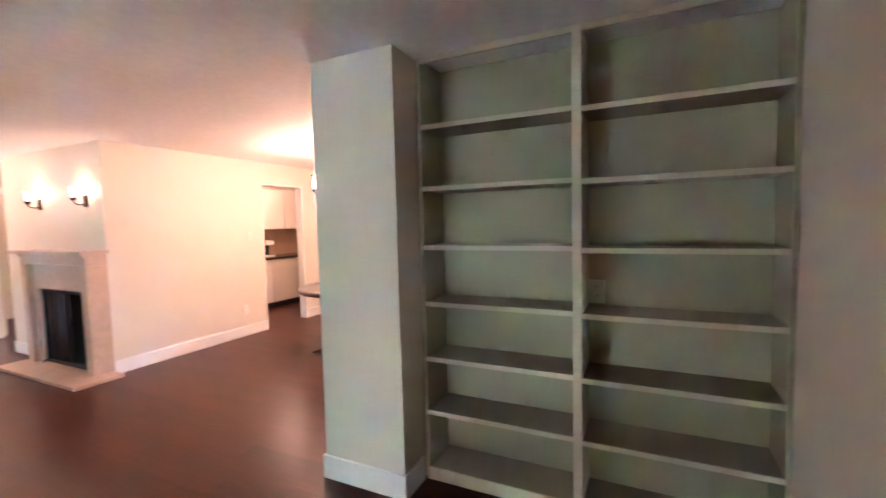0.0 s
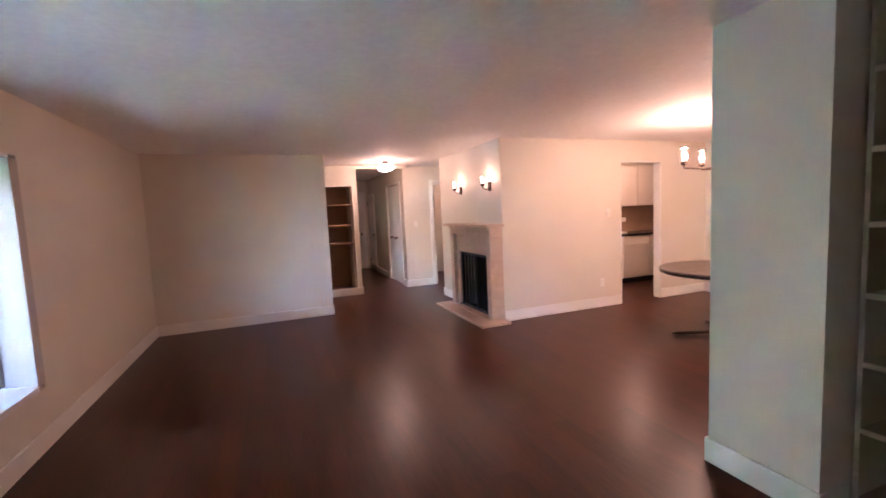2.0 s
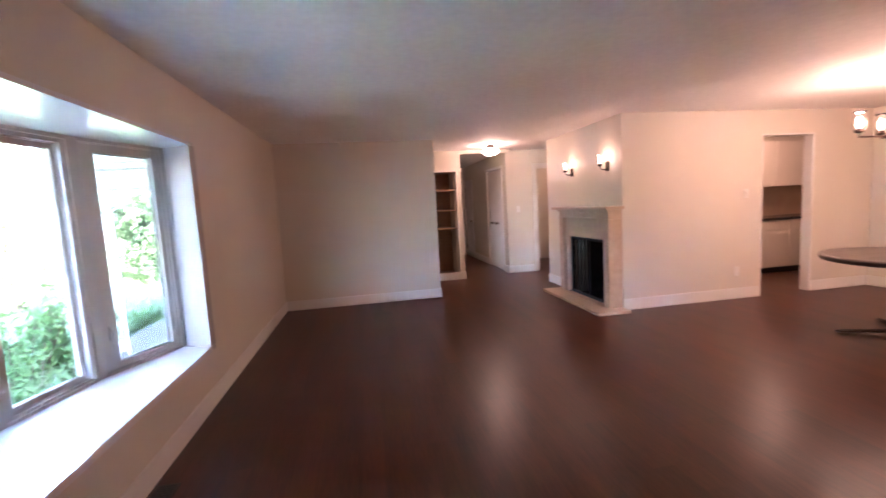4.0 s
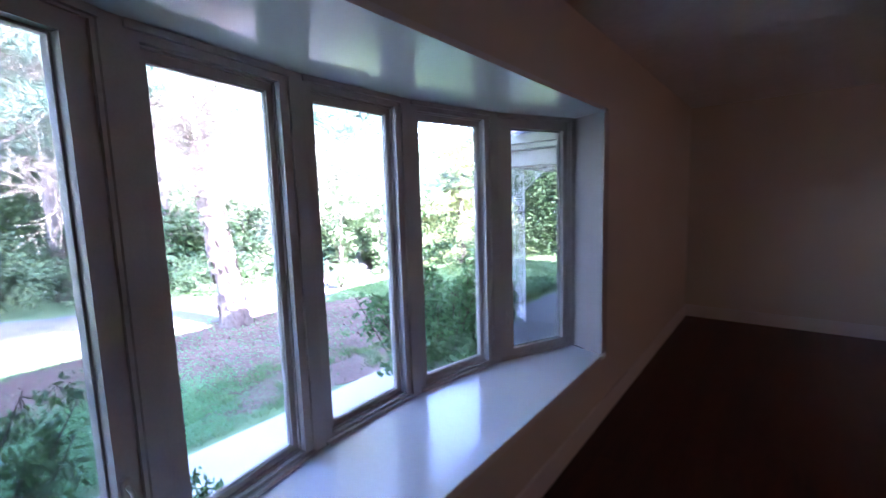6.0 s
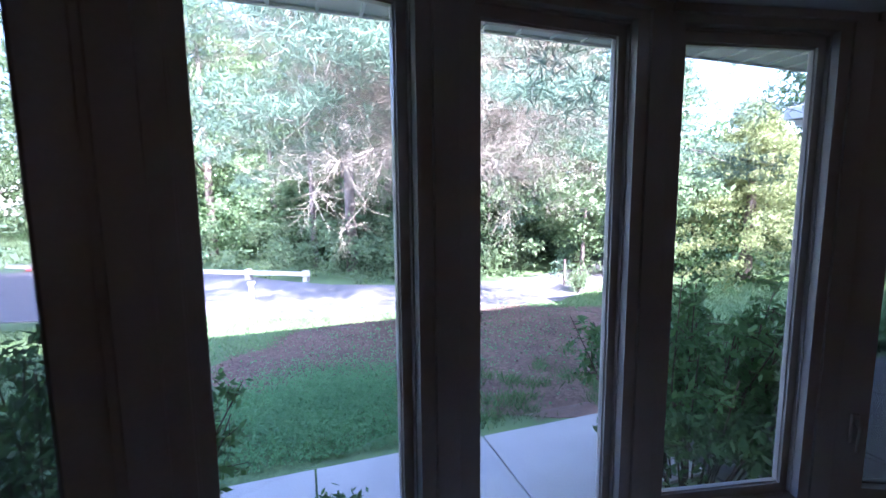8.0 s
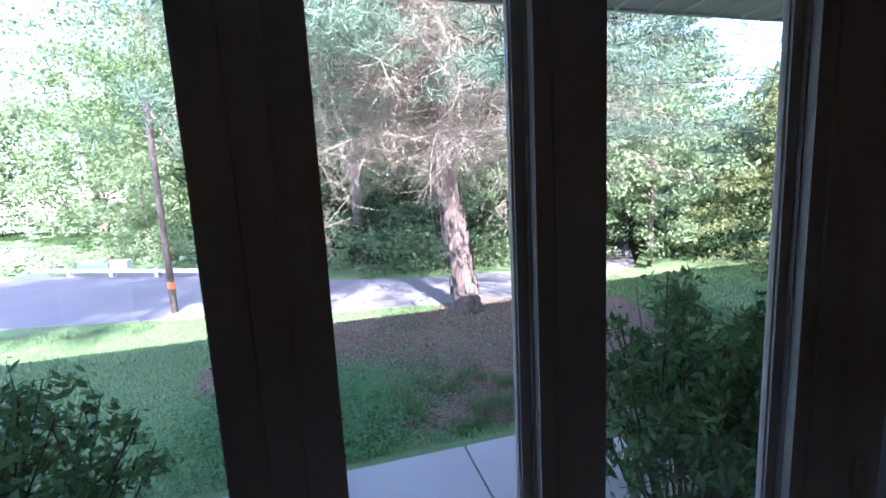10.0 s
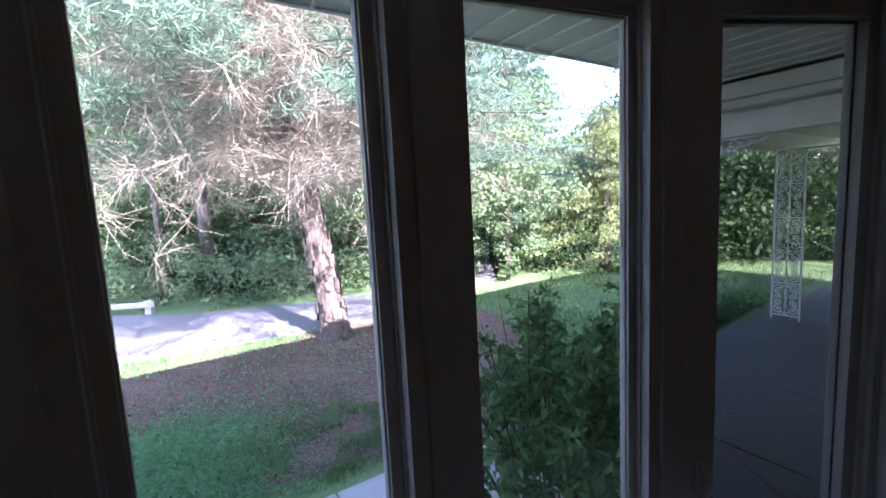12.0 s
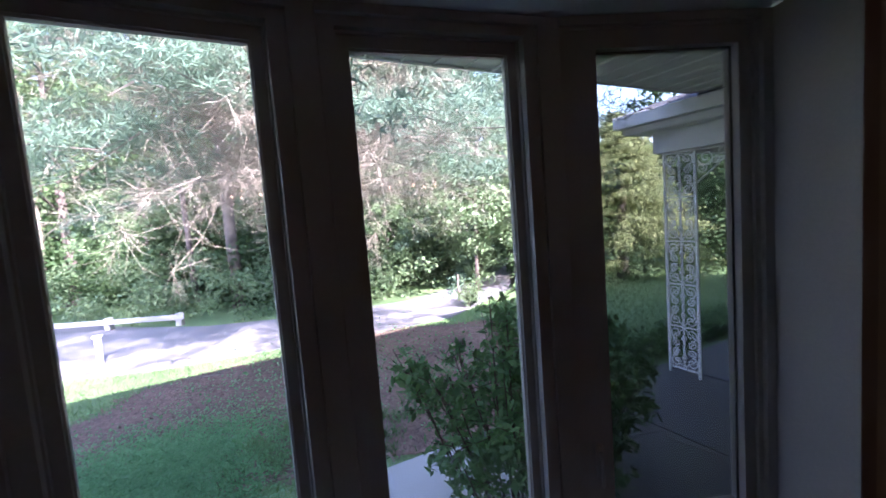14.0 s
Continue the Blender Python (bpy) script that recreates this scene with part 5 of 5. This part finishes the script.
lathe(bm, [(0.40, -0.006), (0.42, 0.0), (0.40, 0.006)], sides=8, m=Matrix.Translation((0.05, 0, 2.2)) @ Matrix.Rotation(radians(25), 4, "Z") @ Matrix.Rotation(radians(90), 4, "Y") @ Matrix.Rotation(radians(22.5), 4, "Z"))
part("plate", bm, RED, stop)
pole = thing("utility_pole", "thin weathered wooden pole with an orange reflector at the verge", "pole", (-7.45, 0.9, GROUND))
bm = bmesh.new()
tube(bm, [(0, 0, -0.05), (0.005, 0, 1.2), (0, 0.01, 2.4), (0.005, 0.015, 3.45)], 0.052, 0.040, 10)
part("shaft", bm, BARK, pole)
bm = bmesh.new()
lathe(bm, [(0.046, 3.44), (0.050, 3.45), (0.030, 3.475)], (0.005, 0.015, 0), 10)
part("cap", bm, IRON, pole, "pale metal cap")
bm = bmesh.new()
lathe(bm, [(0.0535, 0.40), (0.0545, 0.41), (0.0545, 0.51), (0.0535, 0.52)], sides=10)
part("reflector", bm, ORANGE, pole, "orange reflector band")
ubox = thing("utility_box", "small white metal utility box beyond the road", "utility box", (-12.9, -2.0, GROUND))
boxed("body", (-0.14, 0.14, -0.19, 0.19, -0.02, 0.30), IRON, ubox, bevel=0.012)
boxed("lid", (-0.155, 0.155, -0.205, 0.205, 0.301, 0.325), IRON, ubox, bevel=0.006)

# bare forked tree among the roadside leaves
bare = thing("bare_tree", "pale dead tree with bare forked limbs", "tree", (-15.3, -0.5, land(-15.3, -0.5)))
gb = np.random.default_rng(91)
bm = bmesh.new()
tube(bm, [(0, 0, -0.05), (0.03, 0.05, 1.2), (0.0, 0.12, 2.4), (0.05, 0.05, 3.6)], 0.17, 0.11, 9)
for a, lean, length in ((0.4, 0.35, 3.2), (2.4, 0.45, 2.8), (4.1, 0.3, 3.4), (5.3, 0.6, 2.2)):
    p = Vector((0.03, 0.08, 2.2 + 1.4 * gb.random()))
    d = Vector((math.cos(a) * lean, math.sin(a) * lean, 1.0)).normalized()
    q = p + d * length
    tube(bm, [p, p.lerp(q, 0.45) + Vector(gb.normal(size=3) * 0.12), q], 0.08, 0.02, 6)
    for _ in range(5):
        f = p.lerp(q, 0.35 + 0.6 * gb.random())
        e = (d + Vector(gb.normal(size=3) * 0.55)).normalized()
        tube(bm, [f, f + e * 0.5, f + e * (0.9 + 0.5 * gb.random())], 0.025, 0.006, 5)
part("trunk", bm, TWIG, bare)

# small things at the road's edge by the pine
fern = thing("small_fern_shrub", "small pale green feathery shrub at the road's edge", "shrub", (-6.3, 7.83, GROUND))
gf = np.random.default_rng(61)
bm, fp = bmesh.new(), []
for k in range(26):
    a, r = gf.random() * 6.283, 0.34 * math.sqrt(gf.random())
    tip = Vector((r * math.cos(a), r * math.sin(a), 0.52 * (0.55 + 0.45 * gf.random())))
    tube(bm, [(0, 0, -0.01), tip * 0.5 + Vector((0, 0, 0.06)), tip], 0.004, 0.002, 4)
    for s in range(46):
        fp.append(np.array(tip * (0.3 + 0.7 * gf.random())) + gf.normal(size=3) * 0.035)
part("stems", bm, STEM, fern)
quads("leaves", leaf_quads(np.array(fp), 0.05, 0.35, 0.2, g=gf), LEAF_PALE, fern)
ms = thing("marker_stake", "thin grey wooden stake at the road's edge", "post", (-6.9, 7.95, GROUND))
boxed("stake", (-0.018, 0.018, -0.018, 0.018, -0.02, 0.55), BARK, ms, bevel=0.004)

# ---- floor planks ----
floor = bpy.data.objects["floor"]
PW, PL = 0.125, 1.22
bm = bmesh.new()
box(bm, -PW / 2, PW / 2, -PL / 2, PL / 2, -0.0015, 0.0)
plank_mesh = bpy.data.meshes.new("floor_plank")
bm.to_mesh(plank_mesh)
bm.free()
plank_mesh.materials.append(PLANK)
rest = bmesh.new()
count = 0
for i in range(64):
    x = PW / 2 + i * PW
    y = 0.67 + PL * (0.5 - 0.999 * random.random())
    while y < 13.4:
        inside = x < 4.4 and y < 8.2
        if inside and count < 300 and y > 1.4:
            ob = new("plank", plank_mesh)
            ob.location = (x, y, 0)
            ob.parent = floor
            count += 1
        elif x < 9.4:
            box(rest, x - PW / 2, x + PW / 2, max(0.62, y - PL / 2), min(13.4, y + PL / 2), -0.0015, 0)
        y += PL
rest_ob = ob_of("planks", rest, PLANK)
rest_ob.parent = floor
tagged(rest_ob, kind="stuff")
